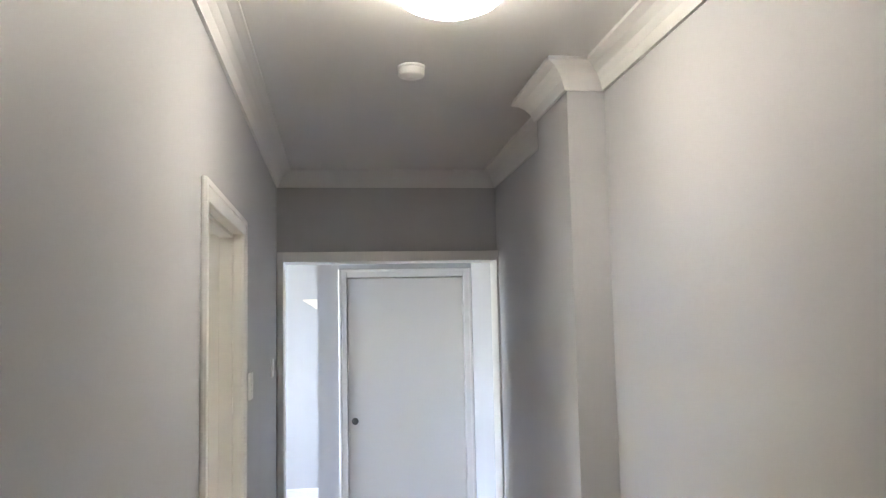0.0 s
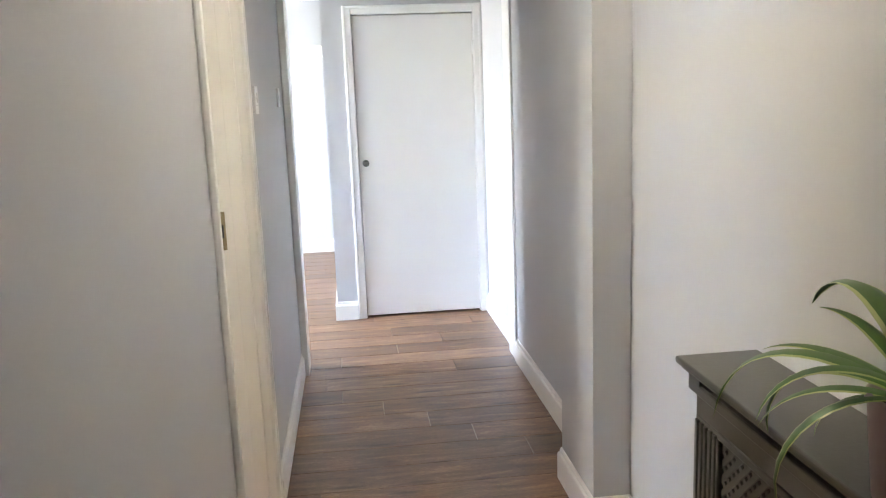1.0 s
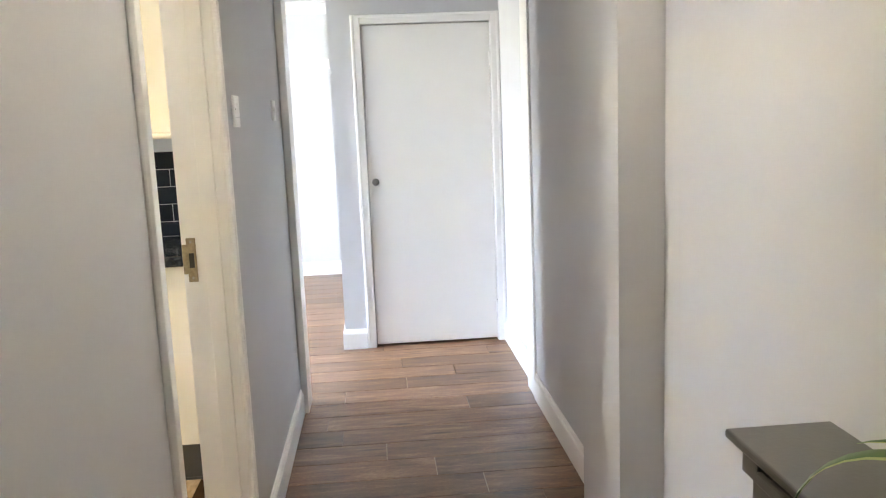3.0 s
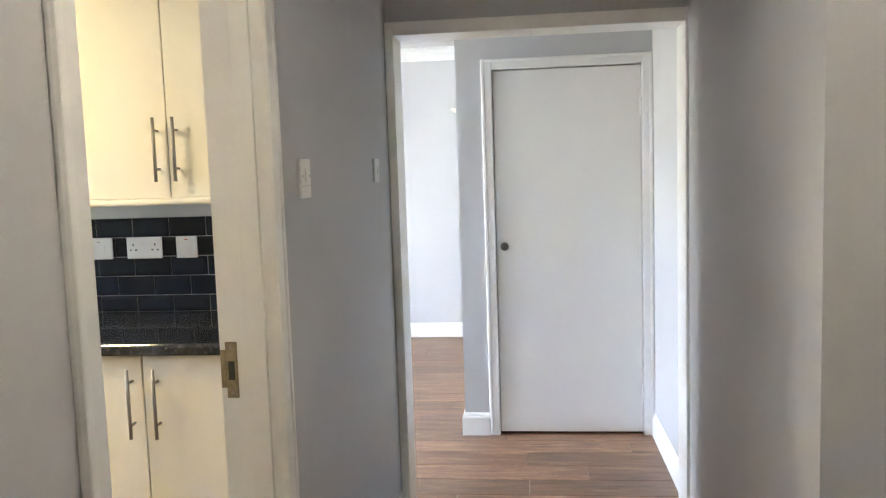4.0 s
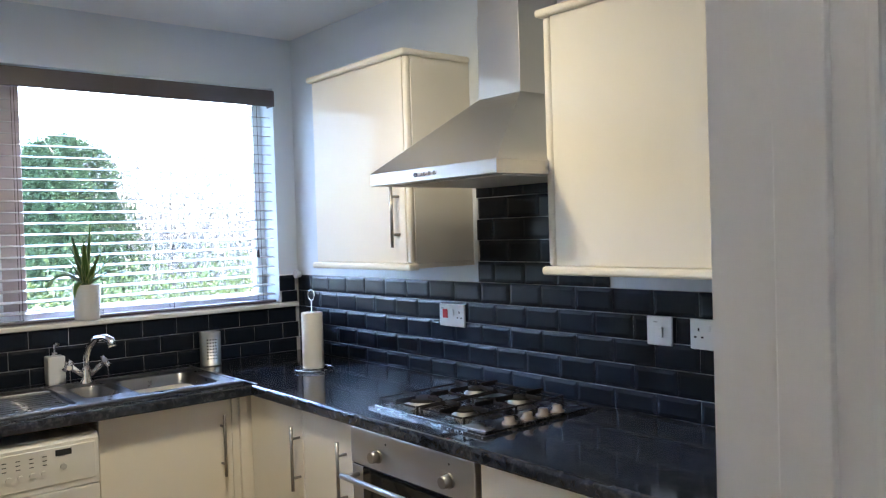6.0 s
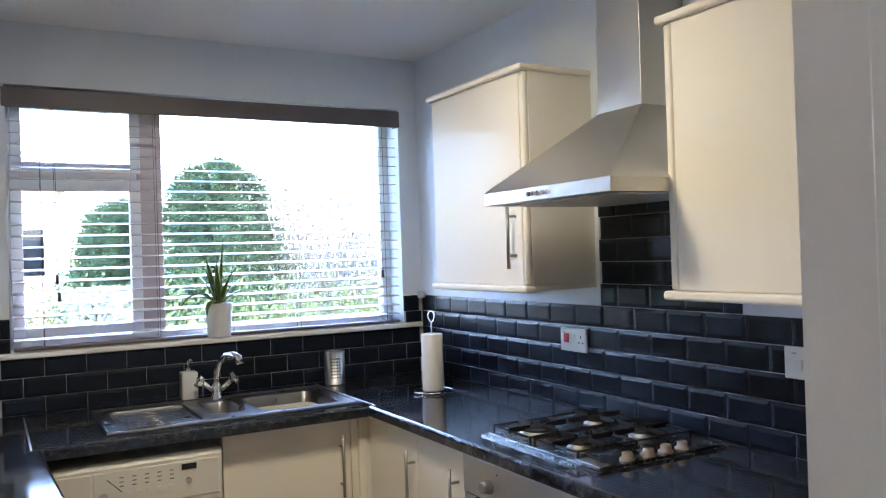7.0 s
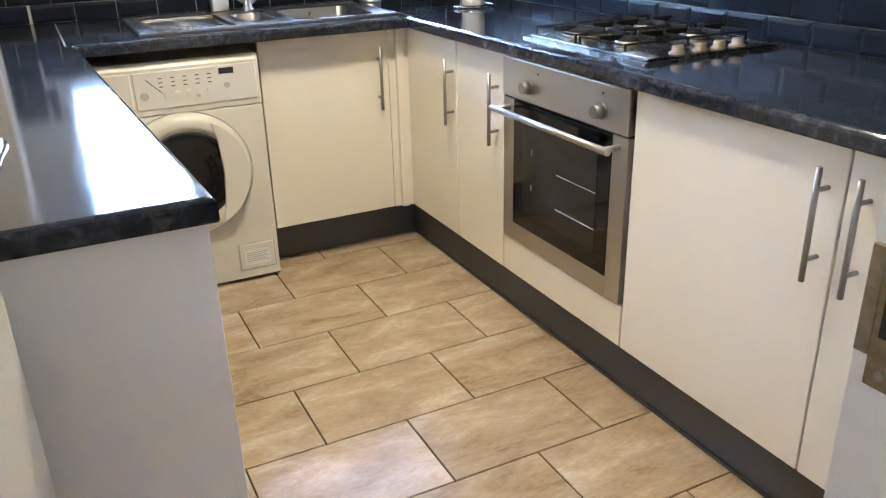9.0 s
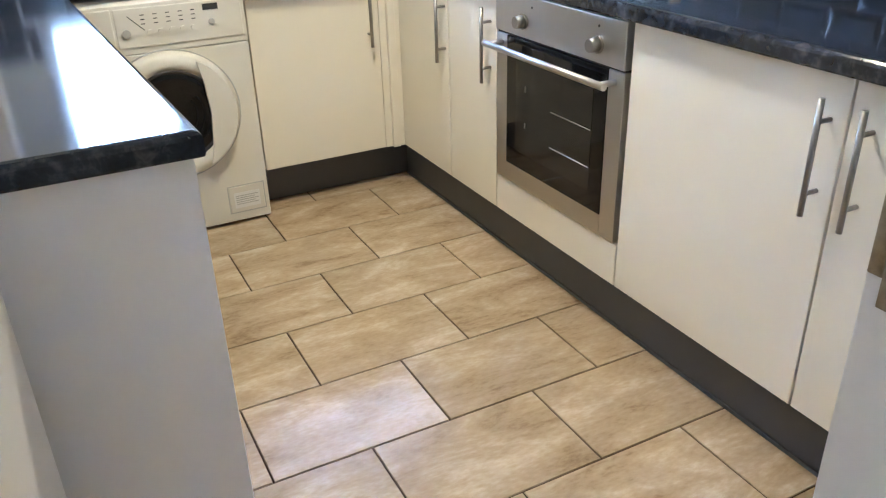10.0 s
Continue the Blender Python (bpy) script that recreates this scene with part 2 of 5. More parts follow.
# ---- building helpers ----
class Form:
    """Collects shapes into one mesh."""

    def __init__(self):
        self.bm = bmesh.new()

    def _take(self, other):
        me = bpy.data.meshes.new("tmp")
        other.to_mesh(me)
        other.free()
        self.bm.from_mesh(me)
        bpy.data.meshes.remove(me)
        return self

    def box(self, x0, y0, z0, x1, y1, z1, bevel=0.0, seg=2):
        b = bmesh.new()
        bmesh.ops.create_cube(b, size=1)
        for v in b.verts:
            v.co = Vector((x0 + (v.co.x + 0.5) * (x1 - x0), y0 + (v.co.y + 0.5) * (y1 - y0), z0 + (v.co.z + 0.5) * (z1 - z0)))
        if bevel:
            bmesh.ops.bevel(b, geom=b.edges[:], offset=bevel, segments=seg, profile=0.5, affect="EDGES")
        return self._take(b)

    def tube(self, pts, r, n=10, r1=None, caps=True):
        """A round bar along pts; the radius runs from r to r1."""
        pts = [Vector(p) for p in pts]
        b, rings = bmesh.new(), []
        up = None
        for i, p in enumerate(pts):
            d = (pts[min(i + 1, len(pts) - 1)] - pts[max(i - 1, 0)]).normalized()
            if up is None:
                up = d.orthogonal().normalized()
            side = d.cross(up).normalized()
            up = side.cross(d).normalized()
            rad = r if r1 is None else r + (r1 - r) * i / (len(pts) - 1)
            rings.append([b.verts.new(p + rad * (math.cos(2 * math.pi * k / n) * up + math.sin(2 * math.pi * k / n) * side)) for k in range(n)])
        for a, c in zip(rings, rings[1:]):
            for k in range(n):
                b.faces.new((a[k], a[(k + 1) % n], c[(k + 1) % n], c[k])).smooth = True
        if caps:
            b.faces.new(rings[0][::-1])
            b.faces.new(rings[-1])
        bmesh.ops.recalc_face_normals(b, faces=b.faces[:])
        return self._take(b)

    def lathe(self, cx, cy, prof, n=32, axis="z", smooth=True):
        """Turns (radius, height) pairs about an upright axis through cx, cy."""
        b, rings = bmesh.new(), []
        for r, z in prof:
            if r < 1e-6:
                rings.append([b.verts.new((cx, cy, z))])
            else:
                rings.append([b.verts.new((cx + r * math.cos(2 * math.pi * k / n), cy + r * math.sin(2 * math.pi * k / n), z)) for k in range(n)])
        for a, c in zip(rings, rings[1:]):
            for k in range(n):
                q = [a[k % len(a)], a[(k + 1) % len(a)], c[(k + 1) % len(c)], c[k % len(c)]]
                q = list(dict.fromkeys(q))
                if len(q) > 2:
                    b.faces.new(q).smooth = smooth
        bmesh.ops.recalc_face_normals(b, faces=b.faces[:])
        return self._take(b)

    def sweep(self, prof, path, closed=False):
        """Sweeps an outline of (out, up) pairs along a level path of (x, y, z); out is to the left of the way."""
        b, rings = bmesh.new(), []
        pts = [Vector(p) for p in path]
        for i, p in enumerate(pts):
            d0 = (p - pts[i - 1]).normalized() if i else (pts[1] - p).normalized()
            d1 = (pts[i + 1] - p).normalized() if i + 1 < len(pts) else d0
            n0, n1 = Vector((-d0.y, d0.x, 0)), Vector((-d1.y, d1.x, 0))
            mit = (n0 + n1)
            mit = mit / max(mit.dot(n0), 1e-3)
            rings.append([b.verts.new(p + mit * o + Vector((0, 0, u))) for o, u in prof])
        for a, c in zip(rings, rings[1:]):
            for k in range(len(prof)):
                b.faces.new((a[k], a[(k + 1) % len(prof)], c[(k + 1) % len(prof)], c[k]))
        b.faces.new(rings[0][::-1])
        b.faces.new(rings[-1])
        bmesh.ops.recalc_face_normals(b, faces=b.faces[:])
        return self._take(b)

    def prism(self, outline, lo, hi, axis="z"):
        """Raises a flat outline between lo and hi along an axis; the outline's pairs are the other two axes in order."""
        def at(u, v, w):
            return {"z": (u, v, w), "y": (u, w, v), "x": (w, u, v)}[axis]
        b = bmesh.new()
        lows, tops = [b.verts.new(at(u, v, lo)) for u, v in outline], [b.verts.new(at(u, v, hi)) for u, v in outline]
        b.faces.new(lows)
        b.faces.new(tops)
        for k in range(len(outline)):
            b.faces.new((lows[k], lows[(k + 1) % len(lows)], tops[(k + 1) % len(lows)], tops[k]))
        bmesh.ops.recalc_face_normals(b, faces=b.faces[:])
        return self._take(b)

    def quads(self, verts, faces, smooth=True):
        b = bmesh.new()
        vs = [b.verts.new(v) for v in verts]
        for f in faces:
            b.faces.new([vs[k] for k in f]).smooth = smooth
        return self._take(b)

    def mesh(self, name, *mats):
        me = bpy.data.meshes.new(name)
        self.bm.to_mesh(me)
        self.bm.free()
        for m in mats:
            me.materials.append(m)
        return me


def part(name, form, mat, parent, label=""):
    ob = new(name, form.mesh(name, mat))
    ob.parent = parent
    return tagged(ob, label)


def thing(name, label, category, m=None, group=""):
    ob = new(name)
    ob.empty_display_size = 0.05
    if m is not None:
        ob.matrix_basis = m
    return tagged(ob, label, category, group)


def solid(name, form, mat, label, category, kind="structure"):
    return tagged(new(name, form.mesh(name, mat)), label, category, kind=kind)


# ---- the plan, in metres ----
HX0, HX1 = -0.075, 1.09        # hall walls
PART_K = -0.20                 # kitchen face of the partition
END_Y = 4.28                   # hall end wall, near face
CEILING = 2.462
KB, KX, KL = 4.11, -3.37, 1.80  # kitchen: tiled back wall, window wall, wall of the left run
TOPZ = 0.922                   # worktop
D0, D1 = 2.010, 2.748           # kitchen doorway
DZ = 1.955
FAR_Y = 7.905

# ---- walls ----
w = Form()
w.box(PART_K, -1.6, 0, HX0, D0 - 0.03, CEILING).box(PART_K, D1 + 0.03, 0, HX0, KB, CEILING).box(PART_K, D0 - 0.03, DZ + 0.03, HX0, D1 + 0.03, CEILING)
w.box(PART_K + 0.06, KB, 0, HX0, END_Y + 0.12, CEILING)
solid("wall_west", w, WALL, "pale grey painted hall wall with the kitchen doorway", "wall")
w = Form().box(HX1, -1.6, 0, HX1 + 0.15, END_Y + 0.12, CEILING)
w.box(0.967, 2.463, 0, HX1 + 0.02, 2.852, CEILING)
solid("wall_east", w, WALL, "pale grey painted hall wall with a shallow chimney pier", "wall")
w = Form().box(HX0, END_Y, 1.985, HX1, END_Y + 0.12, CEILING)
solid("wall_end", w, WALL, "grey painted wall over the wide opening at the hall's end", "wall")
w = Form().box(-0.2, -1.72, 0, 1.24, -1.6, CEILING)
solid("wall_south", w, WALL, "plain grey painted wall closing the hall", "wall")
w = Form().box(0.105, 5.33, 0, 0.27, 5.43, CEILING).box(1.09, 5.33, 0, 1.26, 5.43, CEILING).box(0.27, 5.33, 1.985, 1.09, 5.43, CEILING)
w.box(0.105, 5.43, 0, 0.205, FAR_Y, CEILING)
solid("wall_cupboard", w, WALL, "pale grey painted wall round the built-in cupboard", "wall")
w = Form().box(1.12, END_Y + 0.12, 0, 1.26, 5.33, CEILING).box(1.26, END_Y + 0.12, 0, 1.36, 6.0, CEILING).box(0.205, 5.9, 0, 1.26, 6.0, CEILING)
solid("wall_lobby", w, WALL, "pale grey painted lobby wall", "wall")
w = Form().box(-3.2, FAR_Y, 0, 0.3, FAR_Y + 0.12, CEILING)
w.box(-3.05, END_Y + 0.12, 0, -2.93, 4.46, CEILING).box(-3.05, 5.54, 0, -2.93, FAR_Y, CEILING).box(-3.05, 4.46, 0, -2.93, 5.54, 0.85).box(-3.05, 4.46, 2.25, -2.93, 5.54, CEILING)
solid("wall_far", w, WALL, "pale grey painted walls of the room beyond", "wall")
w = Form().box(-3.6, KB, 0, PART_K + 0.06, END_Y + 0.12, CEILING)
KBACK = solid("wall_kitchen_back", w, KWALL, "pale kitchen wall with black brick tiles above the worktop", "wall")
WY0, WY1, WZ0, WZ1 = 2.30, 4.004, 1.165, 2.215
w = Form().box(KX - 0.25, KL - 0.1, 0, KX, WY0, CEILING).box(KX - 0.25, WY1, 0, KX, KB + 0.02, CEILING)
w.box(KX - 0.25, WY0, 0, KX, WY1, WZ0 - 0.02).box(KX - 0.25, WY0, WZ1, KX, WY1, CEILING)
KWIN = solid("wall_kitchen_window", w, KWALL, "pale kitchen wall with the wide window and black tiles", "wall")
w = Form().box(KX - 0.25, KL - 0.12, 0, PART_K, KL, CEILING)
solid("wall_kitchen_south", w, KWALL, "pale kitchen wall behind the left run of units", "wall")
w = Form().box(-0.2, -1.6, CEILING, HX1 + 0.15, END_Y + 0.12, CEILING + 0.1)
solid("ceiling_hall", w, CEIL, "white painted hall ceiling", "ceiling")
w = Form().box(KX - 0.25, KL - 0.12, CEILING, PART_K, KB + 0.1, CEILING + 0.1)
solid("ceiling_kitchen", w, CEIL, "white painted kitchen ceiling", "ceiling")
w = Form().box(-3.2, END_Y + 0.12, CEILING, 1.3, FAR_Y + 0.12, CEILING + 0.1)
solid("ceiling_room", w, CEIL, "white painted ceiling of the room beyond", "ceiling")

# cornices: a plain cove with a small bead along its foot and its head
COVE = [(0, 0), (0, -0.088), (0.010, -0.088), (0.012, -0.080), (0.020, -0.058), (0.034, -0.038), (0.052, -0.022), (0.072, -0.013), (0.078, -0.011), (0.078, 0)]
w = Form().sweep(COVE, [(HX1, -1.58, CEILING), (HX1, 2.463, CEILING), (0.967, 2.463, CEILING), (0.967, 2.852, CEILING), (HX1, 2.852, CEILING), (HX1, END_Y, CEILING), (HX0, END_Y, CEILING), (HX0, -1.58, CEILING)])
solid("trim_cornice_hall", w, CEIL, "white plaster cove cornice of the hall", "cornice")
w = Form().sweep([(o * 1.1, u * 1.15) for o, u in COVE], [(0.105, 5.36, CEILING), (0.105, FAR_Y, CEILING), (-2.93, FAR_Y, CEILING)])
solid("trim_cornice_room", w, CEIL, "white plaster cove cornice of the room beyond", "cornice")

# skirting boards, with a moulded top
SKIRT = [(0, 0), (0, 0.125), (0.004, 0.125), (0.007, 0.119), (0.008, 0.108), (0.014, 0.103), (0.016, 0.094), (0.016, 0)]


def skirting(name, path, label):
    solid(name, Form().sweep(SKIRT, path), GLOSS, label, "skirting board")


skirting("baseboard_east", [(HX1, -1.58, 0), (HX1, 2.463, 0), (0.967, 2.463, 0), (0.967, 2.852, 0), (HX1, 2.852, 0), (HX1, 4.238, 0)], "white gloss skirting board along the hall")
skirting("baseboard_west_far", [(HX0, 4.238, 0), (HX0, D1 + 0.085, 0)], "white gloss skirting board beside the kitchen doorway")
skirting("baseboard_west_near", [(HX0, D0 - 0.085, 0), (HX0, -1.58, 0)], "white gloss skirting board before the kitchen doorway")
skirting("baseboard_cupboard", [(0.238, 5.33, 0), (0.105, 5.33, 0), (0.105, FAR_Y, 0), (-2.93, FAR_Y, 0)], "white gloss skirting board round the cupboard corner")
skirting("baseboard_lobby", [(1.12, 4.42, 0), (1.12, 5.31, 0)], "white gloss skirting board of the lobby")

# floors: boards and tiles are laid last
FLOOR = solid("floor", Form().box(-0.14, -1.72, -0.12, 1.3, END_Y + 0.12, -0.013).box(-3.05, END_Y + 0.12, -0.12, 1.3, FAR_Y + 0.1, -0.013), UNDER, "walnut brown laminate board floor", "floor")
KFLOOR = solid("floor_kitchen", Form().box(KX - 0.2, KL - 0.1, -0.12, -0.14, KB + 0.05, -0.004), GROUT, "beige stone-look tiled kitchen floor", "floor")


# ---- door frames ----
def casing(name, label, x0, x1, z, y, face, width=0.06, plane="y"):
    """Two uprights and a head round an opening from x0 to x1; face is the sign of the side on which it stands proud."""
    f = Form()
    t = 0.012
    lo, hi = sorted((y, y + face * t))

    def bar(a0, a1, z0, z1):
        if plane == "y":
            f.box(a0, lo, z0, a1, hi, z1, 0.004)
        else:
            f.box(lo, a0, z0, hi, a1, z1, 0.004)
    bar(x0 - width, x0, 0, z + width)
    bar(x1, x1 + width, 0, z + width)
    bar(x0, x1, z, z + width)
    lo, hi = sorted((y, y + face * (t + 0.004)))
    b = width * 0.35
    e = 0.0015
    bar(x0 - width + e, x0 - width + b, 0.001, z + width - e)
    bar(x1 + width - b, x1 + width - e, 0.001, z + width - e)
    bar(x0 - width + b + e, x1 + width - b - e, z + width - b, z + width - e)
    return solid(name, f, GLOSS, label, "architrave")


casing("trim_kitchen_door", "white gloss architrave round the kitchen doorway", D0 + 0.004, D1 - 0.004, DZ - 0.004, HX0, 1, 0.055, "x")
f = Form().box(PART_K - 0.009, D0 - 0.028, 0, HX0 + 0.003, D0, DZ).box(PART_K - 0.009, D1, 0, HX0 + 0.003, D1 + 0.028, DZ).box(PART_K - 0.009, D0 - 0.028, DZ, HX0 + 0.003, D1 + 0.028, DZ + 0.028)
f.box(-0.145, D0, 0, -0.10, D0 + 0.012, DZ - 0.012, 0.002).box(-0.145, D1 - 0.012, 0, -0.10, D1, DZ - 0.012, 0.002).box(-0.145, D0, DZ - 0.012, -0.10, D1, DZ, 0.002)
solid("door_frame_kitchen", f, GLOSS, "cream-white gloss lining of the kitchen doorway", "door frame")
f = Form().box(HX0 + 0.003, 4.238, 0, -0.038, END_Y + 0.14, 2.03, 0.003).box(1.078, 4.238, 0, HX1 + 0.028, END_Y + 0.14, 2.03, 0.003).box(-0.038, 4.238, 1.978, 1.078, END_Y + 0.14, 2.03, 0.003)
solid("door_frame_hall", f, GLOSS, "white gloss frame of the opening at the hall's end", "door frame")
casing("trim_cupboard", "white gloss architrave round the cupboard door", 0.295, 1.065, 1.958, 5.33, -1, 0.055)
f = Form().box(0.27, 5.333, 0, 0.297, 5.42, 1.985).box(1.063, 5.333, 0, 1.09, 5.42, 1.985).box(0.297, 5.333, 1.958, 1.063, 5.42, 1.985)
solid("door_frame_cupboard", f, GLOSS, "white gloss lining of the cupboard", "door frame")


# ---- doors ----
def bar_handle(parent, x, y, z0, z1, out=0.034, r=0.006):
    """A steel bar handle on two short posts, standing proud towards -y."""
    f = Form().tube([(x, y - out, z0), (x, y - out, z1)], r, 12)
    for z in (z0 + 0.045, z1 - 0.045):
        f.tube([(x, y, z), (x, y - out, z)], r * 0.8, 10)
    return part("handle", f, SATIN, parent, "brushed steel bar handle")


cup = thing("cupboard_door", "closed flush white painted cupboard door with a small grey steel knob", "door")
leaf = part("leaf", Form().box(0.3005, 5.340, 0.015, 1.0605, 5.378, 1.9530, 0.002), DOORPAINT, cup)
k = Form().lathe(0, 0, [(0.0, 0.044), (0.014, 0.043), (0.0185, 0.039), (0.019, 0.022), (0.015, 0.017), (0.009, 0.015), (0.009, 0.005), (0.022, 0.004), (0.022, 0.0)], 24)
kn = part("knob", k, PEWTER, cup, "small dull grey steel knob")
kn.matrix_basis = pose(0.342, 5.340, 1.030, 90, 0, 0)
for z in (0.22, 1.74):
    f = Form().box(1.055, 5.325, z - 0.04, 1.075, 5.341, z + 0.04, 0.002).tube([(1.061, 5.330, z - 0.042), (1.061, 5.330, z + 0.042)], 0.006, 10)
    part("hinge", f, GLOSS, cup, "hinge painted over in white")

# the kitchen door stands open along the end of the left run
kd = thing("kitchen_door", "white painted kitchen door standing open into the kitchen", "door", pose(PART_K - 0.010, D0 + 0.006, 0, 0, 0, -7.8))
part("leaf", Form().box(-0.735, 0.0, 0.010, -0.005, 0.037, 1.945, 0.003), DOORPAINT, kd)
for side, y in ((1, 0.037), (-1, 0.0)):
    f = Form().box(-0.700, min(y, y + side * 0.006), 0.98, -0.655, max(y, y + side * 0.006), 1.13, 0.003)
    f.tube([(-0.678, y, 1.062), (-0.678, y + side * 0.045, 1.062)], 0.009, 12)
    f.tube([(-0.678, y + side * 0.045, 1.062), (-0.655, y + side * 0.052, 1.066), (-0.620, y + side * 0.052, 1.066), (-0.588, y + side * 0.052, 1.060), (-0.572, y + side * 0.050, 1.045), (-0.566, y + side * 0.048, 1.030)], 0.010, 12, 0.007)
    part("lever_handle", f, CHROME, kd, "chrome lever handle")
for z in (0.22, 1.70):
    part("hinge", Form().tube([(0.0, -0.004, z - 0.05), (0.0, -0.004, z + 0.05)], 0.006, 10).box(-0.030, -0.002, z - 0.05, 0.0, 0.0, z + 0.05), SATIN, kd)

# strike plate on the far jamb, bent round its edge
sp = thing("strike_plate", "worn brass strike plate let into the door frame", "strike plate")
f = Form().box(-0.196, D1 - 0.0035, 0.962, -0.170, D1 + 0.001, 1.088, 0.001)
f.box(-0.208, D1 - 0.0035, 0.985, -0.196, D1 + 0.006, 1.070, 0.001)
part("plate", f, BRASS, sp)
part("latch_hole", Form().box(-0.190, D1 - 0.0045, 1.003, -0.176, D1 - 0.002, 1.045), DARKPL, sp)
for z in (0.974, 1.077):
    part("screw", Form().tube([(-0.183, D1 - 0.003, z), (-0.183, D1 - 0.0052, z)], 0.004, 10), SATIN, sp)

th = thing("threshold_strip", "oak threshold strip in the kitchen doorway", "threshold")
part("strip", Form().prism([(-0.150, 0.0), (-0.150, 0.010), (-0.138, 0.016), (-0.100, 0.016), (-0.086, 0.010), (-0.082, 0.0)], D0, D1, "y"), OAK, th)


# ---- switches and sockets ----
def plate_thing(name, label, category, wdt, hgt, m, extras):
    """A moulded plate facing local -y at its middle; extras are (name, x, z, w, h, depth, material)."""
    t = thing(name, label, category, m)
    part("plate", Form().box(-wdt / 2, -0.009, -hgt / 2, wdt / 2, 0.0, hgt / 2, 0.003), PLASTIC, t)
    for n, x, z, a, b, d, mat in extras:
        part(n, Form().box(x - a / 2, -0.009 - d, z - b / 2, x + a / 2, -0.0085, z + b / 2, 0.0008 if d > 0.002 else 0.0), mat, t)
    return t


SCREWS = [("screw", -0.030, 0, 0.005, 0.005, 0.0008, SATIN), ("screw", 0.030, 0, 0.005, 0.005, 0.0008, SATIN)]
plate_thing("light_switch", "white plastic double light switch on the hall wall", "light switch", 0.086, 0.096, pose(HX0, 3.004, 1.440, 0, 0, 90), [("screw", -0.030, 0.006, 0.005, 0.005, 0.0008, SATIN), ("screw", 0.030, 0.006, 0.005, 0.005, 0.0008, SATIN), ("rocker", 0.0, 0.008, 0.020, 0.034, 0.004, PLASTIC), ("seam", 0.0, -0.018, 0.078, 0.0015, 0.0006, GREYPL), ("rocker", 0.0, -0.031, 0.016, 0.008, 0.002, PLASTIC)])
plate_thing("light_switch", "white plastic light switch beside the opening", "light switch", 0.086, 0.086, pose(HX0, 3.945, 1.455, 0, 0, 90), SCREWS + [("rocker", 0.0, 0.0, 0.012, 0.030, 0.004, PLASTIC)])
PROUD = KB - 0.009


def socket_holes(x):
    return [("pin_hole", x, 0.013, 0.005, 0.009, 0.0006, DARKPL), ("pin_hole", x - 0.011, -0.008, 0.008, 0.005, 0.0006, DARKPL), ("pin_hole", x + 0.011, -0.008, 0.008, 0.005, 0.0006, DARKPL)]


plate_thing("cooker_switch", "white cooker control socket with a red switch", "socket", 0.146, 0.086, pose(-2.165, PROUD, 1.168),
            [("red_rocker", -0.036, 0.006, 0.026, 0.034, 0.004, RED), ("rocker", 0.005, 0.012, 0.016, 0.022, 0.004, PLASTIC), ("indicator", -0.052, 0.026, 0.016, 0.006, 0.001, GREYPL)] + socket_holes(0.045))
plate_thing("fused_switch", "white fused spur switch on black tiles", "switch", 0.086, 0.086, pose(-1.222, PROUD, 1.180), [("rocker", 0.002, -0.004, 0.022, 0.030, 0.004, PLASTIC), ("indicator", -0.012, 0.026, 0.014, 0.004, 0.0008, GREYPL)])
plate_thing("double_socket", "white double power socket on black tiles", "socket", 0.146, 0.086, pose(-1.045, PROUD, 1.180), [("rocker", -0.014, 0.018, 0.012, 0.016, 0.003, PLASTIC), ("rocker", 0.014, 0.018, 0.012, 0.016, 0.003, PLASTIC)] + socket_holes(-0.045) + socket_holes(0.045))
plate_thing("fused_switch", "white fused spur switch with a red lamp on black tiles", "switch", 0.086, 0.086, pose(-0.870, PROUD, 1.180), [("rocker", 0.002, -0.004, 0.022, 0.030, 0.004, PLASTIC), ("red_lamp", 0.0, 0.030, 0.012, 0.004, 0.0008, RED)])

# ---- hall ceiling ----
lampd = thing("ceiling_light", "lit round opal glass dome light on the hall ceiling", "ceiling light")
LX, LY = 0.505, 1.815
part("base", Form().lathe(LX, LY, [(0.0, CEILING), (0.150, CEILING), (0.152, CEILING - 0.014), (0.145, CEILING - 0.020), (0.0, CEILING - 0.020)], 48), PLASTIC, lampd)
part("dome", Form().lathe(LX, LY, [(0.144, CEILING - 0.018), (0.144, CEILING - 0.030), (0.134, CEILING - 0.055), (0.112, CEILING - 0.076), (0.078, CEILING - 0.092), (0.040, CEILING - 0.100), (0.0, CEILING - 0.102)], 48), OPAL, lampd)
kl = thing("ceiling_light", "lit flat round panel light on the kitchen ceiling", "ceiling light")
KLX, KLY = -1.72, 2.97
part("rim", Form().lathe(KLX, KLY, [(0.0, CEILING), (0.170, CEILING), (0.172, CEILING - 0.030), (0.166, CEILING - 0.036), (0.158, CEILING - 0.036), (0.157, CEILING - 0.020), (0.0, CEILING - 0.020)], 48), PLASTIC, kl)
part("diffuser", Form().lathe(KLX, KLY, [(0.0, CEILING - 0.022), (0.1565, CEILING - 0.022), (0.1565, CEILING - 0.030), (0.0, CEILING - 0.031)], 48), OPAL_K, kl, "glowing opal diffuser disc")
sm = thing("smoke_alarm", "white round smoke alarm on the hall ceiling", "smoke alarm")
SX, SY = 0.478, 2.52
part("base", Form().lathe(SX, SY, [(0.0, CEILING), (0.044, CEILING), (0.044, CEILING - 0.010), (0.0, CEILING - 0.010)], 32), PLASTIC, sm)
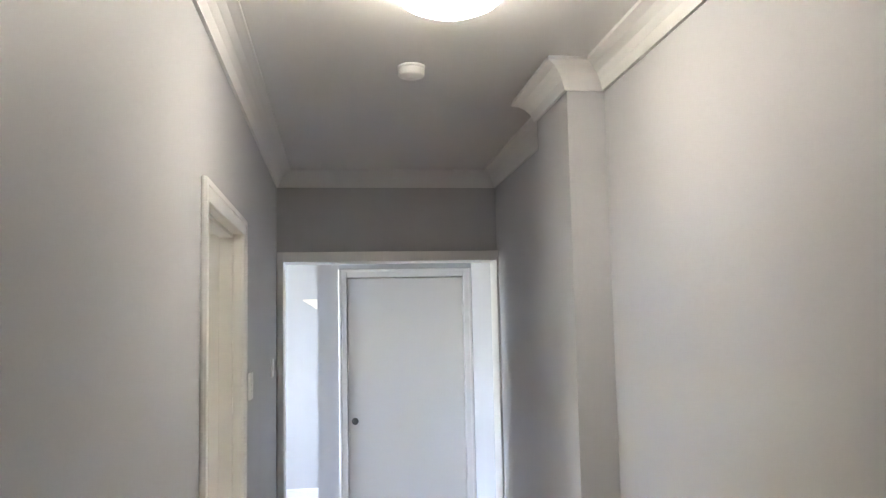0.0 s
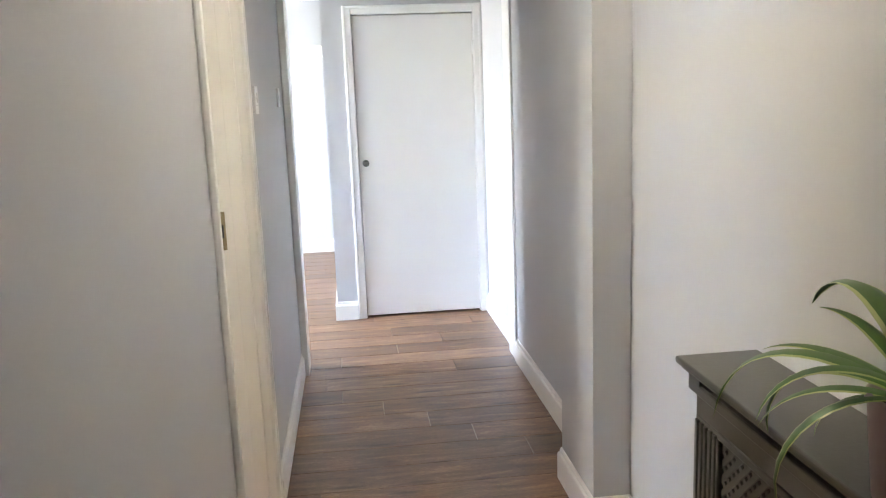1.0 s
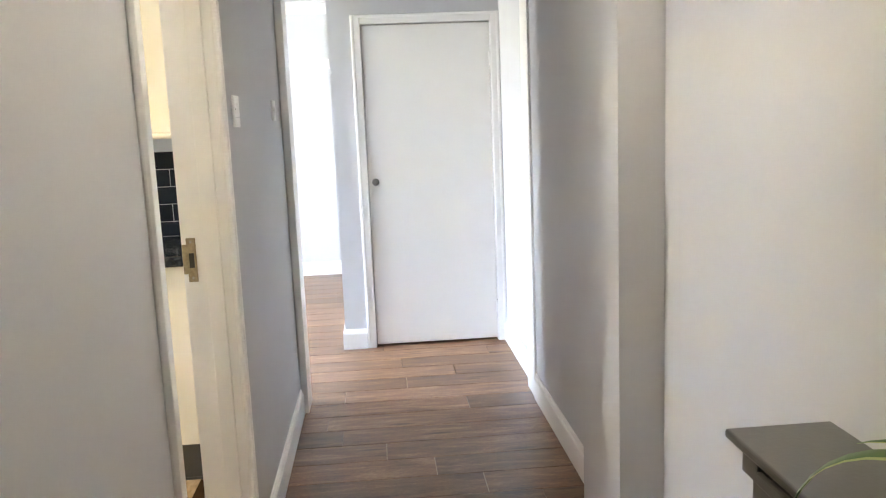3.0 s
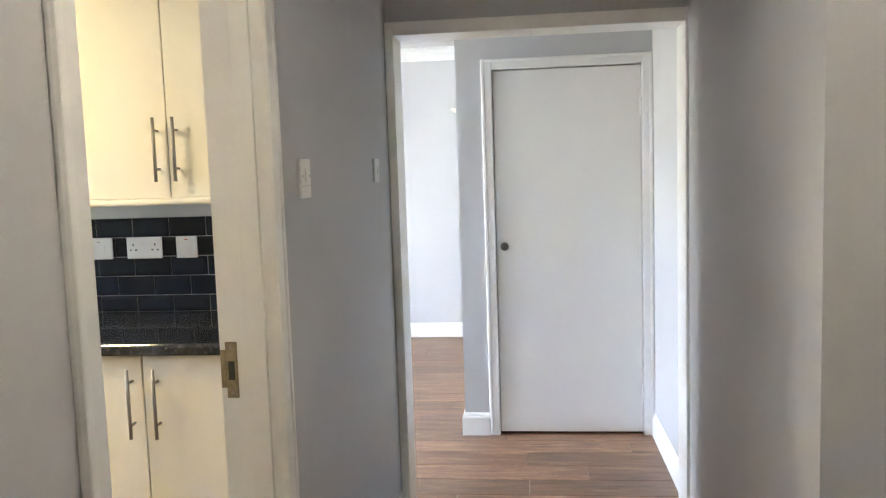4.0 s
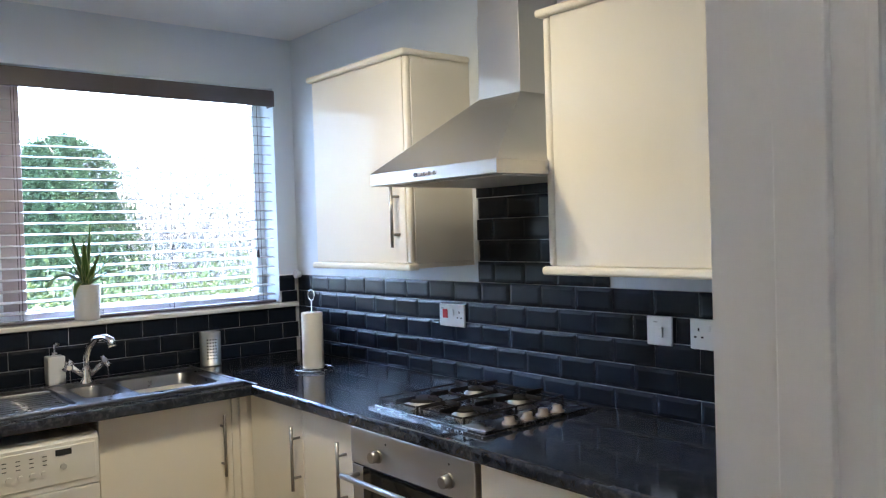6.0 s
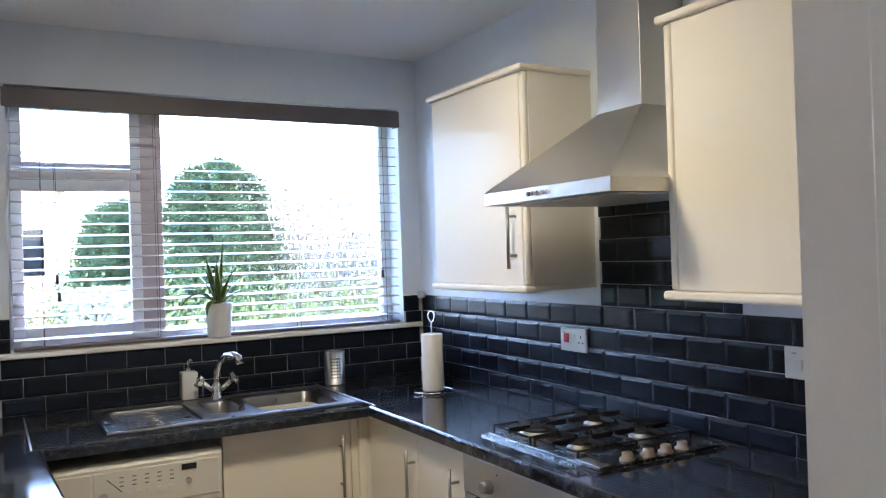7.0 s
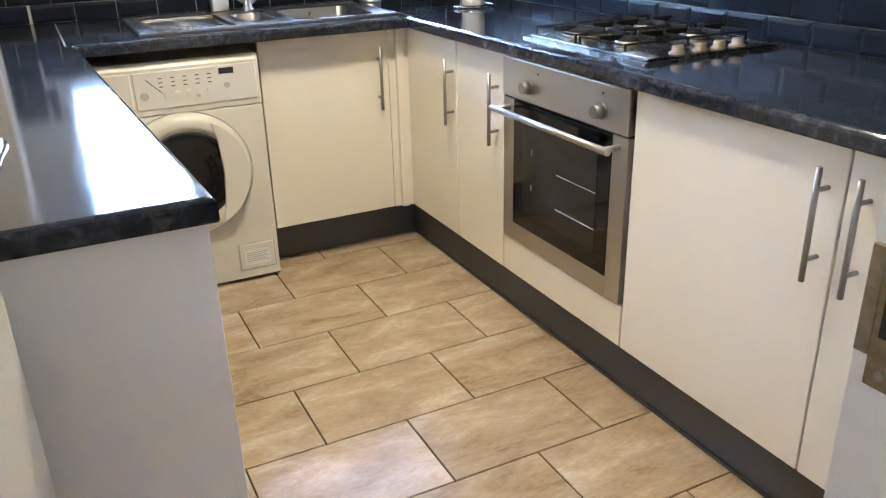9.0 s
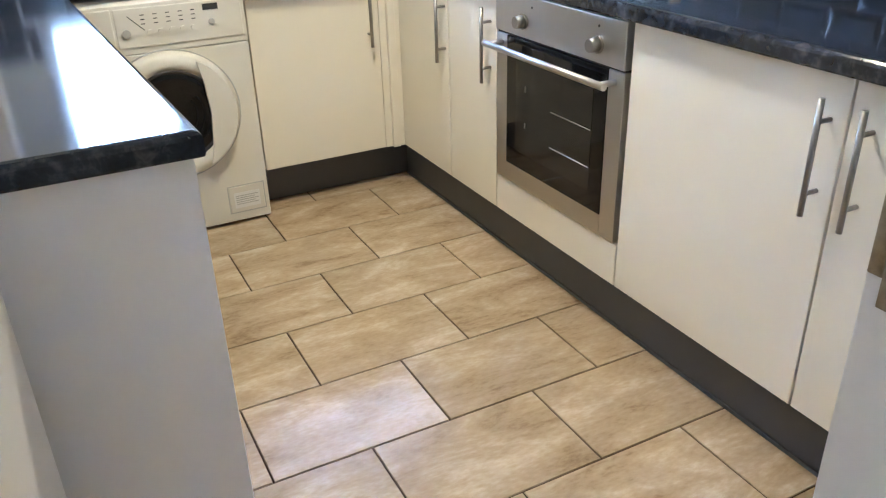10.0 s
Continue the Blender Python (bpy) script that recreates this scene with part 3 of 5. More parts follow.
part("cover", Form().lathe(SX, SY, [(0.042, CEILING - 0.010), (0.042, CEILING - 0.028), (0.038, CEILING - 0.034), (0.020, CEILING - 0.036), (0.018, CEILING - 0.038), (0.0, CEILING - 0.038)], 32), PLASTIC, sm)
wl = thing("wall_light", "pale plaster uplighter on the wall of the room beyond", "wall light")
part("shade", Form().prism([(-0.045, 1.855), (-0.036, 1.862), (0.104, 1.862), (0.104, 1.770), (0.085, 1.772)], 6.58, 6.80, "y"), LAMPSHADE, wl)

# ---- radiator cover ----
rc = thing("radiator_cover", "charcoal painted radiator cover with a lattice front", "radiator cover")
RX, RY0, RY1, RH = 0.945, -0.10, 1.665, 0.866
part("top", Form().box(0.905, RY0 - 0.02, RH - 0.016, HX1, RY1 + 0.012, RH, 0.005, 3).box(0.916, RY0 - 0.012, RH - 0.026, HX1, RY1 + 0.004, RH - 0.014, 0.003), RADPAINT, rc)
# a moulded lip stands clear of the top and leaves an open slot under it
part("cornice", Form().box(0.926, RY0, RH - 0.068, 0.935, RY1 - 0.060, RH - 0.046, 0.003).box(0.933, RY0, RH - 0.068, 0.950, RY1 - 0.060, RH - 0.061).box(0.928, RY1 - 0.060, RH - 0.068, 0.963, RY1 - 0.006, RH - 0.024, 0.002), RADPAINT, rc)
PANEL0, PANEL1, PZ1 = RY0 + 0.11, RY1 - 0.115, RH - 0.125
part("rail", Form().box(RX, RY0, PZ1, RX + 0.018, RY1 - 0.012, RH - 0.062, 0.002), RADPAINT, rc)
part("rail", Form().box(RX, RY0, 0.10, RX + 0.018, RY1 - 0.012, 0.20, 0.002), RADPAINT, rc)
for y0, y1 in ((RY0, PANEL0), (PANEL1, RY1 - 0.012)):
    post = part("fluted_post", Form().box(RX, y0, 0.0, RX + 0.018, y1, PZ1, 0.002), RADPAINT, rc, "fluted charcoal corner post")
    n = 5
    for i in range(n):
        yc = y0 + (y1 - y0) * (i + 0.5) / n
        part("flute", Form().box(RX - 0.006, yc - 0.0065, 0.03, RX + 0.002, yc + 0.0065, PZ1 - 0.008, 0.002), RADPAINT, post)
part("side_panel", Form().box(RX + 0.002, RY1 - 0.020, 0.0, HX1 - 0.017, RY1 - 0.006, RH - 0.044, 0.002), RADPAINT, rc)
part("side_panel", Form().box(RX + 0.002, RY0, 0.0, HX1 - 0.017, RY0 + 0.016, RH - 0.044, 0.002), RADPAINT, rc)
# added dark sheet: its colour stands in for the shade behind the lattice
part("shade_backing", Form().box(1.045, RY0 + 0.02, 0.02, 1.06, RY1 - 0.03, RH - 0.05), UNDER, rc)
part("panel_moulding", Form().box(RX - 0.004, PANEL0, PZ1 - 0.012, RX + 0.016, PANEL1, PZ1 + 0.004, 0.003).box(RX - 0.004, PANEL1 - 0.010, 0.196, RX + 0.016, PANEL1 + 0.002, PZ1 - 0.012, 0.003), RADPAINT, rc)
# lattice: two layers of slanting slats
f = Form()
step = 0.0228
for layer, sgn, hw in ((0.0062, 1, 0.0056), (0.0050, -1, 0.0065)):
    c = -2.2
    while c < 2.6:
        # the slat's centre line is y = c + sgn * z
        z_lo, z_hi = 0.196, PZ1 - 0.006
        y_lo, y_hi = c + sgn * z_lo, c + sgn * z_hi
        dy = y_hi - y_lo
        ts = sorted(((PANEL0 - y_lo) / dy, (PANEL1 - y_lo) / dy))
        t0, t1 = max(0.0, ts[0]), min(1.0, ts[1])
        if t1 - t0 > 0.02:
            a = (y_lo + dy * t0, z_lo + (z_hi - z_lo) * t0)
            b = (y_lo + dy * t1, z_lo + (z_hi - z_lo) * t1)
            o = (hw * 0.7071, -sgn * hw * 0.7071)
            f.prism([(a[0] - o[0], a[1] - o[1]), (b[0] - o[0], b[1] - o[1]), (b[0] + o[0], b[1] + o[1]), (a[0] + o[0], a[1] + o[1])], RX + layer, RX + layer + 0.0042, "x")
        c += step * 1.4142
part("lattice", f, RADPAINT, rc, "charcoal diamond lattice panel")


def blade(base, way, length, droop, width, rise=0.6, twist=0.0, n=14):
    """One arching strap leaf: (verts, faces) of a folded strip with a pale margin and a green middle."""
    way = Vector((way[0], way[1], 0)).normalized()
    side = Vector((-way.y, way.x, 0))
    verts, faces = [], []
    p, ang = Vector(base), rise
    for i in range(n + 1):
        t = i / n
        wdt = width * (0.55 + 0.45 * min(1, t * 4)) * (1 - max(0, t - 0.45) / 0.55) ** 0.8 + 0.0006
        d = way * math.cos(ang) + Vector((0, 0, math.sin(ang)))
        up = d.cross(side) * -1
        s = (side + up * twist * t).normalized()
        for q, lift in ((-1, 0.25), (-0.74, 0.16), (0, -0.1), (0.74, 0.16), (1, 0.25)):
            verts.append(p + s * (wdt * q) + up * (wdt * lift))
        p = p + d * (length / n)
        ang -= droop / n * (0.5 + t)
    for i in range(n):
        for k in range(4):
            a = i * 5 + k
            faces.append((a, a + 1, a + 6, a + 5))
    return verts, faces


def leaf_part(parent, spec, label=""):
    verts, faces = blade(*spec)
    me = bpy.data.meshes.new("leaf")
    me.from_pydata([tuple(v) for v in verts], [], faces)
    me.materials.append(LEAF)
    me.materials.append(LEAFPALE)
    for i, pl in enumerate(me.polygons):
        pl.use_smooth = True
        pl.material_index = 1 if i % 4 in (0, 3) else 0
    ob = new("leaf", me)
    ob.parent = parent
    return ob


PX, PY = 0.974, 1.015
sp = thing("spider_plant", "variegated spider plant in a mauve pot on the radiator cover", "house plant")
part("pot", Form().lathe(PX, PY, [(0.0, RH), (0.058, RH), (0.062, RH + 0.004), (0.074, RH + 0.135), (0.077, RH + 0.140), (0.077, RH + 0.150), (0.070, RH + 0.150), (0.068, RH + 0.128), (0.0, RH + 0.128)], 40), POTPINK, sp, "mauve ribbed ceramic pot")
part("soil", Form().lathe(PX, PY, [(0.067, RH + 0.129), (0.03, RH + 0.138), (0.0, RH + 0.134)], 20), SOIL, sp)
B = (PX, PY, RH + 0.135)
for way, ln, dr, wd, ri in (((-0.40, 1.0), 0.45, 2.0, 0.014, 0.36), ((-0.30, 1.0), 0.30, 1.0, 0.012, 0.36), ((-0.62, 0.80), 0.30, 2.6, 0.014, 0.50), ((-0.72, 0.02), 0.34, 3.1, 0.008, 0.40),
                            ((-0.05, 1.0), 0.34, 2.5, 0.020, 1.18), ((-0.7, 0.45), 0.24, 1.7, 0.012, 0.35), ((-0.7, -0.7), 0.36, 2.3, 0.014, 1.0), ((0.0, -1.0), 0.38, 2.2, 0.014, 1.0),
                            ((0.2, 0.6), 0.2, 1.2, 0.012, 1.2), ((0.2, -0.7), 0.22, 1.4, 0.013, 1.2), ((-0.15, -0.4), 0.30, 1.6, 0.014, 1.3),
                            ((-0.90, 0.25), 0.27, 2.4, 0.012, 0.75), ((-0.75, 0.70), 0.18, 2.0, 0.011, 0.25), ((-0.18, 0.9), 0.23, 1.2, 0.011, 0.85)):
    leaf_part(sp, (B, way, ln, dr, wd * 1.3, ri, random.uniform(-0.4, 0.4)))


# ---- kitchen: fitted units ----
FY, FX = 3.522, -2.742      # door faces of the back run and of the window run
BASE_Z0, BASE_Z1 = 0.165, TOPZ - 0.042


def cabinet(name, label, m, width, z0, z1, depth, doors, group=""):
    """A unit whose front faces local -y at y = 0. doors: (x0, x1, handle x, handle z0, handle z1)."""
    c = thing(name, label, "cabinet", m, group)
    part("body", Form().box(0.001, 0.021, z0, width - 0.001, depth, z1, 0.001), CARCASS, c)
    for x0, x1, hx, hz0, hz1 in doors:
        d = part("door", Form().box(x0 + 0.0015, 0.0, z0 + 0.002, x1 - 0.0015, 0.0195, z1 - 0.002, 0.0025), CREAM, c)
        bar_handle(d, hx, 0.0, hz0, hz1)
    return c


back = lambda x: pose(x, FY, 0)
cabinet("base_cabinet", "cream gloss base cabinet in the corner", back(-2.735), 0.403, BASE_Z0, BASE_Z1, 0.55, [(0, 0.403, 0.381, 0.584, 0.815)], "base cabinets")
cabinet("base_cabinet", "narrow cream gloss base cabinet beside the oven", back(-2.330), 0.318, BASE_Z0, BASE_Z1, 0.55, [(0, 0.318, 0.281, 0.584, 0.815)], "base cabinets")
cabinet("base_cabinet", "wide cream gloss base cabinet with one door beside the oven", back(-1.390), 0.595, BASE_Z0, BASE_Z1, 0.55, [(0, 0.595, 0.559, 0.607, 0.838)], "base cabinets")
cabinet("base_cabinet", "cream gloss base cabinet next to the doorway", back(-0.793), 0.580, BASE_Z0, BASE_Z1, 0.55, [(0, 0.580, 0.050, 0.607, 0.838)], "base cabinets")
WIN = pose(FX, 2.947, 0, 0, 0, 90)
cabinet("base_cabinet", "cream gloss base cabinet under the sink", WIN, 0.497, BASE_Z0, BASE_Z1, 0.55, [(0, 0.497, 0.452, 0.580, 0.815)], "base cabinets")
post = thing("corner_post", "cream filler post where the two runs of units meet", "cabinet filler")
part("filler", Form().box(FX - 0.03, 3.446, BASE_Z0, FX - 0.003, FY + 0.02, BASE_Z1, 0.001).box(FX - 0.003, FY - 0.018, BASE_Z0, -2.737, FY + 0.004, BASE_Z1, 0.001).box(FX - 0.003, FY - 0.050, BASE_Z0, FX + 0.016, FY - 0.0185, BASE_Z1, 0.003), CREAM, post)
pl = thing("plinth", "dark grey plinth under the fitted units", "plinth")
part("board", Form().box(FX - 0.090, FY + 0.052, 0.0, PART_K, FY + 0.068, BASE_Z0 - 0.003, 0.001), PLINTH, pl)
part("board", Form().box(FX - 0.122, 2.950, 0.0, FX - 0.106, FY + 0.068, BASE_Z0 - 0.003, 0.001), PLINTH, pl)
part("seal", Form().box(FX - 0.09, FY + 0.047, 0.0, PART_K, FY + 0.053, 0.010), PLINTH, pl)

# left run: an end panel towards the doorway
lr = thing("peninsula_unit", "white painted end panel of the units beside the doorway", "cabinet")
part("end_panel", Form().box(-1.033, KL, 0.0, -1.010, 2.424, TOPZ - 0.041, 0.002), DOORPAINT, lr)
part("body", Form().box(-2.10, KL + 0.01, 0.15, -1.035, 2.375, TOPZ - 0.042), CARCASS, lr)
ds = thing("dresser_cabinet", "tall narrow cream cabinet standing on the worktop beside the window", "cabinet")
part("body", Form().box(-3.090, KL, TOPZ + 0.001, -2.655, 2.124, 2.10, 0.001), CARCASS, ds)
part("end_panel", Form().box(-2.654, KL, TOPZ + 0.001, -2.636, 2.125, 2.10, 0.002), CREAM, ds)
d = part("door", Form().box(-3.088, 2.126, TOPZ + 0.003, -2.638, 2.146, 2.098, 0.0025), CREAM, ds)
f = Form().tube([(-2.690, 2.180, 1.476), (-2.690, 2.180, 1.676)], 0.006, 12)
for z in (1.515, 1.637):
    f.tube([(-2.690, 2.146, z), (-2.690, 2.180, z)], 0.005, 10)
part("handle", f, SATIN, d, "brushed steel bar handle")


# worktop with a rolled front edge: back run, window run and left run
wt = thing("worktop", "black speckled gloss laminate worktop in a U shape", "worktop")
SINK = (-3.235, 2.575, -2.755, 3.490)
ROLL = [(0.0, 0.0), (0.0, -0.040), (0.020, -0.040), (0.0245, -0.038), (0.026, -0.034), (0.026, -0.012), (0.0245, -0.006), (0.021, -0.002), (0.015, 0.0)]
W1, WF = FX + 0.054, FY - 0.004
f = Form().box(KX, WF, TOPZ - 0.040, PART_K, KB, TOPZ)
part("back_run", f, TOP, wt)
part("window_run", Form().box(KX, 2.3365, TOPZ - 0.040, SINK[0], WF - 0.0005, TOPZ).box(SINK[2], 2.3365, TOPZ - 0.040, W1, WF - 0.0005, TOPZ).box(SINK[0], 2.3365, TOPZ - 0.040, SINK[2], SINK[1], TOPZ).box(SINK[0], SINK[3], TOPZ - 0.040, SINK[2], WF - 0.0005, TOPZ), TOP, wt)
part("left_run", Form().prism([(KX, KL), (-1.012, KL), (-1.012, 2.410), (W1, 2.336), (KX, 2.336)], TOPZ - 0.040, TOPZ), TOP, wt)
part("front_edge", Form().sweep(ROLL, [(PART_K, WF, TOPZ), (W1, WF, TOPZ), (W1, 2.336, TOPZ), (-1.012, 2.410, TOPZ), (-1.012, KL, TOPZ)]), TOP, wt, "rounded black worktop edge")
part("joint_strip", Form().box(KX + 0.05, WF - 0.004, TOPZ - 0.002, W1 + 0.02, WF + 0.004, TOPZ + 0.0012), STEEL, wt, "thin steel joint strip")
part("joint_strip", Form().box(W1 - 0.60, 2.333, TOPZ - 0.002, W1 + 0.02, 2.339, TOPZ + 0.0012), STEEL, wt, "thin steel joint strip")


# ---- washing machine ----
wm = thing("washing_machine", "white front-loading washing machine under the worktop", "washing machine", pose(-2.688, 2.338, 0, 0, 0, 90))
WW, WH = 0.594, 0.845
part("body", Form().box(0, 0.012, 0.012, WW, 0.54, WH, 0.006, 3), ENAMEL, wm)
part("front_panel", Form().box(0.001, 0.0, 0.014, WW - 0.001, 0.013, 0.668, 0.004), ENAMEL, wm)
panel = part("control_panel", Form().prism([(0.0, 0.672), (0.0, WH - 0.020), (0.010, WH - 0.003), (0.030, WH - 0.003), (0.030, 0.672)], 0.001, WW - 0.001, "x").box(0.175, -0.004, 0.690, WW - 0.012, 0.002, WH - 0.030, 0.003), ENAMEL, wm)
part("drawer", Form().box(0.006, -0.007, 0.700, 0.168, 0.001, WH - 0.028, 0.004), ENAMEL, panel)
part("drawer_grip", Form().box(0.008, -0.004, 0.681, 0.165, 0.002, 0.699, 0.003), GREYPL, panel, "grey finger grip")
part("display", Form().box(0.455, -0.006, 0.786, 0.505, -0.003, 0.806), DARKPL, panel, "black display")


def round_button(x, z, r, mat, name="button"):
    part(name, Form().tube([(x, -0.003, z), (x, -0.010, z)], r, 18), mat, panel)


round_button(0.205, 0.738, 0.013, GREYPL, "power_button")
round_button(0.478, 0.748, 0.010, GREYPL, "start_button")
for i in range(5):
    round_button(0.278 + 0.035 * i, 0.736 - 0.0 * i, 0.009, ENAMEL)
for c in range(5):
    for r in range(3):
        part("print_mark", Form().box(0.255 + 0.040 * c, -0.0045, 0.762 + 0.014 * r, 0.268 + 0.040 * c, -0.0035, 0.765 + 0.014 * r), DARKPL, panel)
part("print_mark", Form().prism([(0.215, 0.790), (0.262, 0.742), (0.264, 0.744), (0.217, 0.792)], -0.0045, -0.0035, "y"), DARKPL, panel)
CX, CZ = 0.308, 0.448
door = part("door", Form().lathe(0, 0, [(0.158, 0.0), (0.158, 0.022), (0.180, 0.034), (0.206, 0.028), (0.219, 0.012), (0.222, 0.0)], 64), ENAMEL, wm, "round white door with a dark glass bowl")
door.matrix_basis = pose(CX, 0.0, CZ, 90, 0, 0)
part("seam", Form().lathe(0, 0, [(0.2225, 0.0), (0.2225, 0.0015), (0.227, 0.0015), (0.227, 0.0)], 64), GREYPL, door)
part("gasket", Form().lathe(0, 0, [(0.159, 0.016), (0.159, 0.024), (0.150, 0.022), (0.146, 0.014)], 48), DARKPL, door, "dark rubber ring")
part("glass", Form().lathe(0, 0, [(0.152, 0.016), (0.140, 0.020), (0.105, 0.012), (0.06, 0.007), (0.0, 0.005)], 48), BLACKGLASS, door, "dark bowl-shaped glass")
for r_, z_ in ((0.122, 0.0165), (0.098, 0.0125), (0.075, 0.0105)):
    part("glass_ridge", Form().tube([(r_ * math.cos(a_), r_ * math.sin(a_), z_) for a_ in [-0.9 + 0.12 * q for q in range(14)]], 0.004, 8), BLACKGLASS, door)
segm = [(0.205 * math.cos(a_), 0.205 * math.sin(a_)) for a_ in [-1.10 + 0.1222 * q for q in range(19)]]
part("grip", Form().prism(segm + [(0.108, 0.11), (0.116, 0.0), (0.108, -0.11)], 0.024, 0.040, "z"), ENAMEL, door, "white door grip")
fl = part("filter_flap", Form().box(0.445, -0.004, 0.050, 0.575, 0.002, 0.150, 0.003), ENAMEL, wm)
part("label", Form().box(0.462, -0.0055, 0.066, 0.558, -0.0035, 0.126), PLASTIC, fl)
for i in range(5):
    part("print_bar", Form().box(0.468, -0.0062, 0.112 - 0.008 * i, 0.552 - 0.012 * (i % 2), -0.0052, 0.115 - 0.008 * i), GREYPL, fl)
part("flap_seam", Form().box(0.441, -0.0012, 0.046, 0.579, 0.001, 0.154), GREYPL, wm)
for x, y in ((0.05, 0.06), (0.54, 0.06), (0.05, 0.48), (0.54, 0.48)):
    part("foot", Form().tube([(x, y, 0.0), (x, y, 0.014)], 0.018, 12), DARKPL, wm)

# ---- oven ----
OX0, OX1 = -2.006, -1.405
ov = thing("oven", "built-in stainless steel single oven with a dark glass door", "oven", pose(OX0, FY - 0.004, 0))
OW = OX1 - OX0
part("body", Form().box(0.008, 0.022, 0.290, OW - 0.008, 0.54, TOPZ - 0.045), OVENIN, ov)
cp = part("control_panel", Form().box(0.0, -0.004, 0.756, OW, 0.021, 0.874, 0.003), STEEL, ov)
for x in (0.153, 0.496):
    part("knob", Form().tube([(x, -0.003, 0.802), (x, -0.010, 0.802)], 0.022, 28).tube([(x, -0.009, 0.802), (x, -0.034, 0.802)], 0.0195, 28, 0.0165), SATIN, cp, "round steel knob")
for x, z in ((0.195, 0.846), (0.496, 0.848)):
    part("indicator", Form().tube([(x, -0.003, z), (x, -0.0052, z)], 0.0035, 10), DARKPL, cp)
od = part("door", Form().box(0.0, 0.0, 0.292, 0.062, 0.020, 0.750, 0.002).box(OW - 0.062, 0.0, 0.292, OW, 0.020, 0.750, 0.002).box(0.062, 0.0002, 0.292, OW - 0.062, 0.020, 0.352, 0.0), STEEL, ov, "steel-framed oven door")
part("glass", Form().box(0.062, -0.002, 0.352, OW - 0.062, 0.010, 0.749, 0.0015), BLACKGLASS, od, "black glass pane")
part("inner_window", Form().box(0.115, -0.0028, 0.405, OW - 0.115, -0.0018, 0.690), OVENVIEW, od, "dim view of the oven's inside")
for z in (0.470, 0.575):
    part("shelf_rail", Form().tube([(0.30, -0.0035, z), (OW - 0.118, -0.0035, z)], 0.0015, 6), STEEL, od)
for z in (0.49, 0.60):
    part("shelf_catch", Form().box(0.165, -0.0038, z, 0.171, -0.0027, z + 0.018), SATIN, od)
hf = Form().tube([(0.012, -0.052, 0.722), (OW - 0.012, -0.052, 0.722)], 0.0095, 16)
for x in (0.035, OW - 0.035):
    hf.tube([(x, 0.0, 0.722), (x, -0.052, 0.722)], 0.008, 12)
part("handle", hf, STEEL, od, "round steel handle")
part("vent_gap", Form().box(0.004, 0.004, 0.750, OW - 0.004, 0.018, 0.757), DARKPL, ov)
uo = thing("drawer_front", "cream gloss filler panel under the oven", "cabinet panel")
part("panel", Form().box(OX0 - 0.003, FY, BASE_Z0 + 0.002, OX1 + 0.012, FY + 0.019, 0.288, 0.0025), CREAM, uo)
part("rear", Form().box(OX0, FY + 0.02, BASE_Z0 + 0.002, OX1, FY + 0.50, 0.284), CARCASS, uo)

# ---- hob ----
hb = thing("gas_hob", "stainless steel four-burner gas hob with black pan supports", "hob")
HX_0, HX_1, HY_0, HY_1 = -1.985, -1.425, 3.572, 4.048
part("plate", Form().prism([(HX_0, HY_0), (HX_1, HY_0), (HX_1, HY_1), (HX_0, HY_1)], TOPZ, TOPZ + 0.006).box(HX_0 + 0.014, HY_0 + 0.014, TOPZ + 0.006, HX_1 - 0.014, HY_1 - 0.014, TOPZ + 0.012, 0.004), HOBSTEEL, hb)
for bx, by, br in ((-1.855, 3.700, 0.056), (-1.640, 3.690, 0.034), (-1.855, 3.930, 0.036), (-1.640, 3.925, 0.036)):
    b = part("burner", Form().lathe(bx, by, [(0.0, TOPZ + 0.012), (br * 1.14, TOPZ + 0.012), (br * 1.14, TOPZ + 0.016), (br * 1.02, TOPZ + 0.018), (br * 1.00, TOPZ + 0.025), (br * 0.8, TOPZ + 0.027), (0.0, TOPZ + 0.027)], 28), ALLOY, hb)
    part("burner_cap", Form().lathe(bx, by, [(br * 0.94, TOPZ + 0.026), (br * 0.94, TOPZ + 0.032), (br * 0.8, TOPZ + 0.035), (0.0, TOPZ + 0.035)], 28), IRON, b, "black enamel burner cap")
for x0, x1 in ((-1.965, -1.752), (-1.748, -1.535)):
    f = Form()
    zt = TOPZ + 0.038
    for y in (3.598, 4.024):
        f.box(x0 + 0.012, y - 0.003, zt - 0.008, x1 - 0.012, y + 0.003, zt - 0.002, 0.003)
    f.box(x0 + 0.012, 3.808, zt - 0.010, x1 - 0.012, 3.816, zt - 0.002, 0.003)
    for x in (x0 + 0.008, x1 - 0.008):
        f.box(x - 0.003, 3.598, zt - 0.008, x + 0.003, 4.024, zt - 0.002, 0.003)
        for y in (3.602, 3.812, 4.020):
            f.box(x - 0.0035, y - 0.0035, TOPZ + 0.010, x + 0.0035, y + 0.0035, zt - 0.002, 0.002)
    xm = (x0 + x1) / 2
    for y in (3.70, 3.925):
        for s in (-1, 1):
            f.box(min(xm + s * 0.030, xm + s * 0.100), y - 0.0035, zt - 0.008, max(xm + s * 0.030, xm + s * 0.100), y + 0.0035, zt + 0.006, 0.002)
            f.box(xm - 0.0035, min(y + s * 0.030, y + s * 0.108), zt - 0.010, xm + 0.0035, max(y + s * 0.030, y + s * 0.108), zt + 0.006, 0.002)
    part("pan_support", f, IRON, hb, "black cast iron pan support")
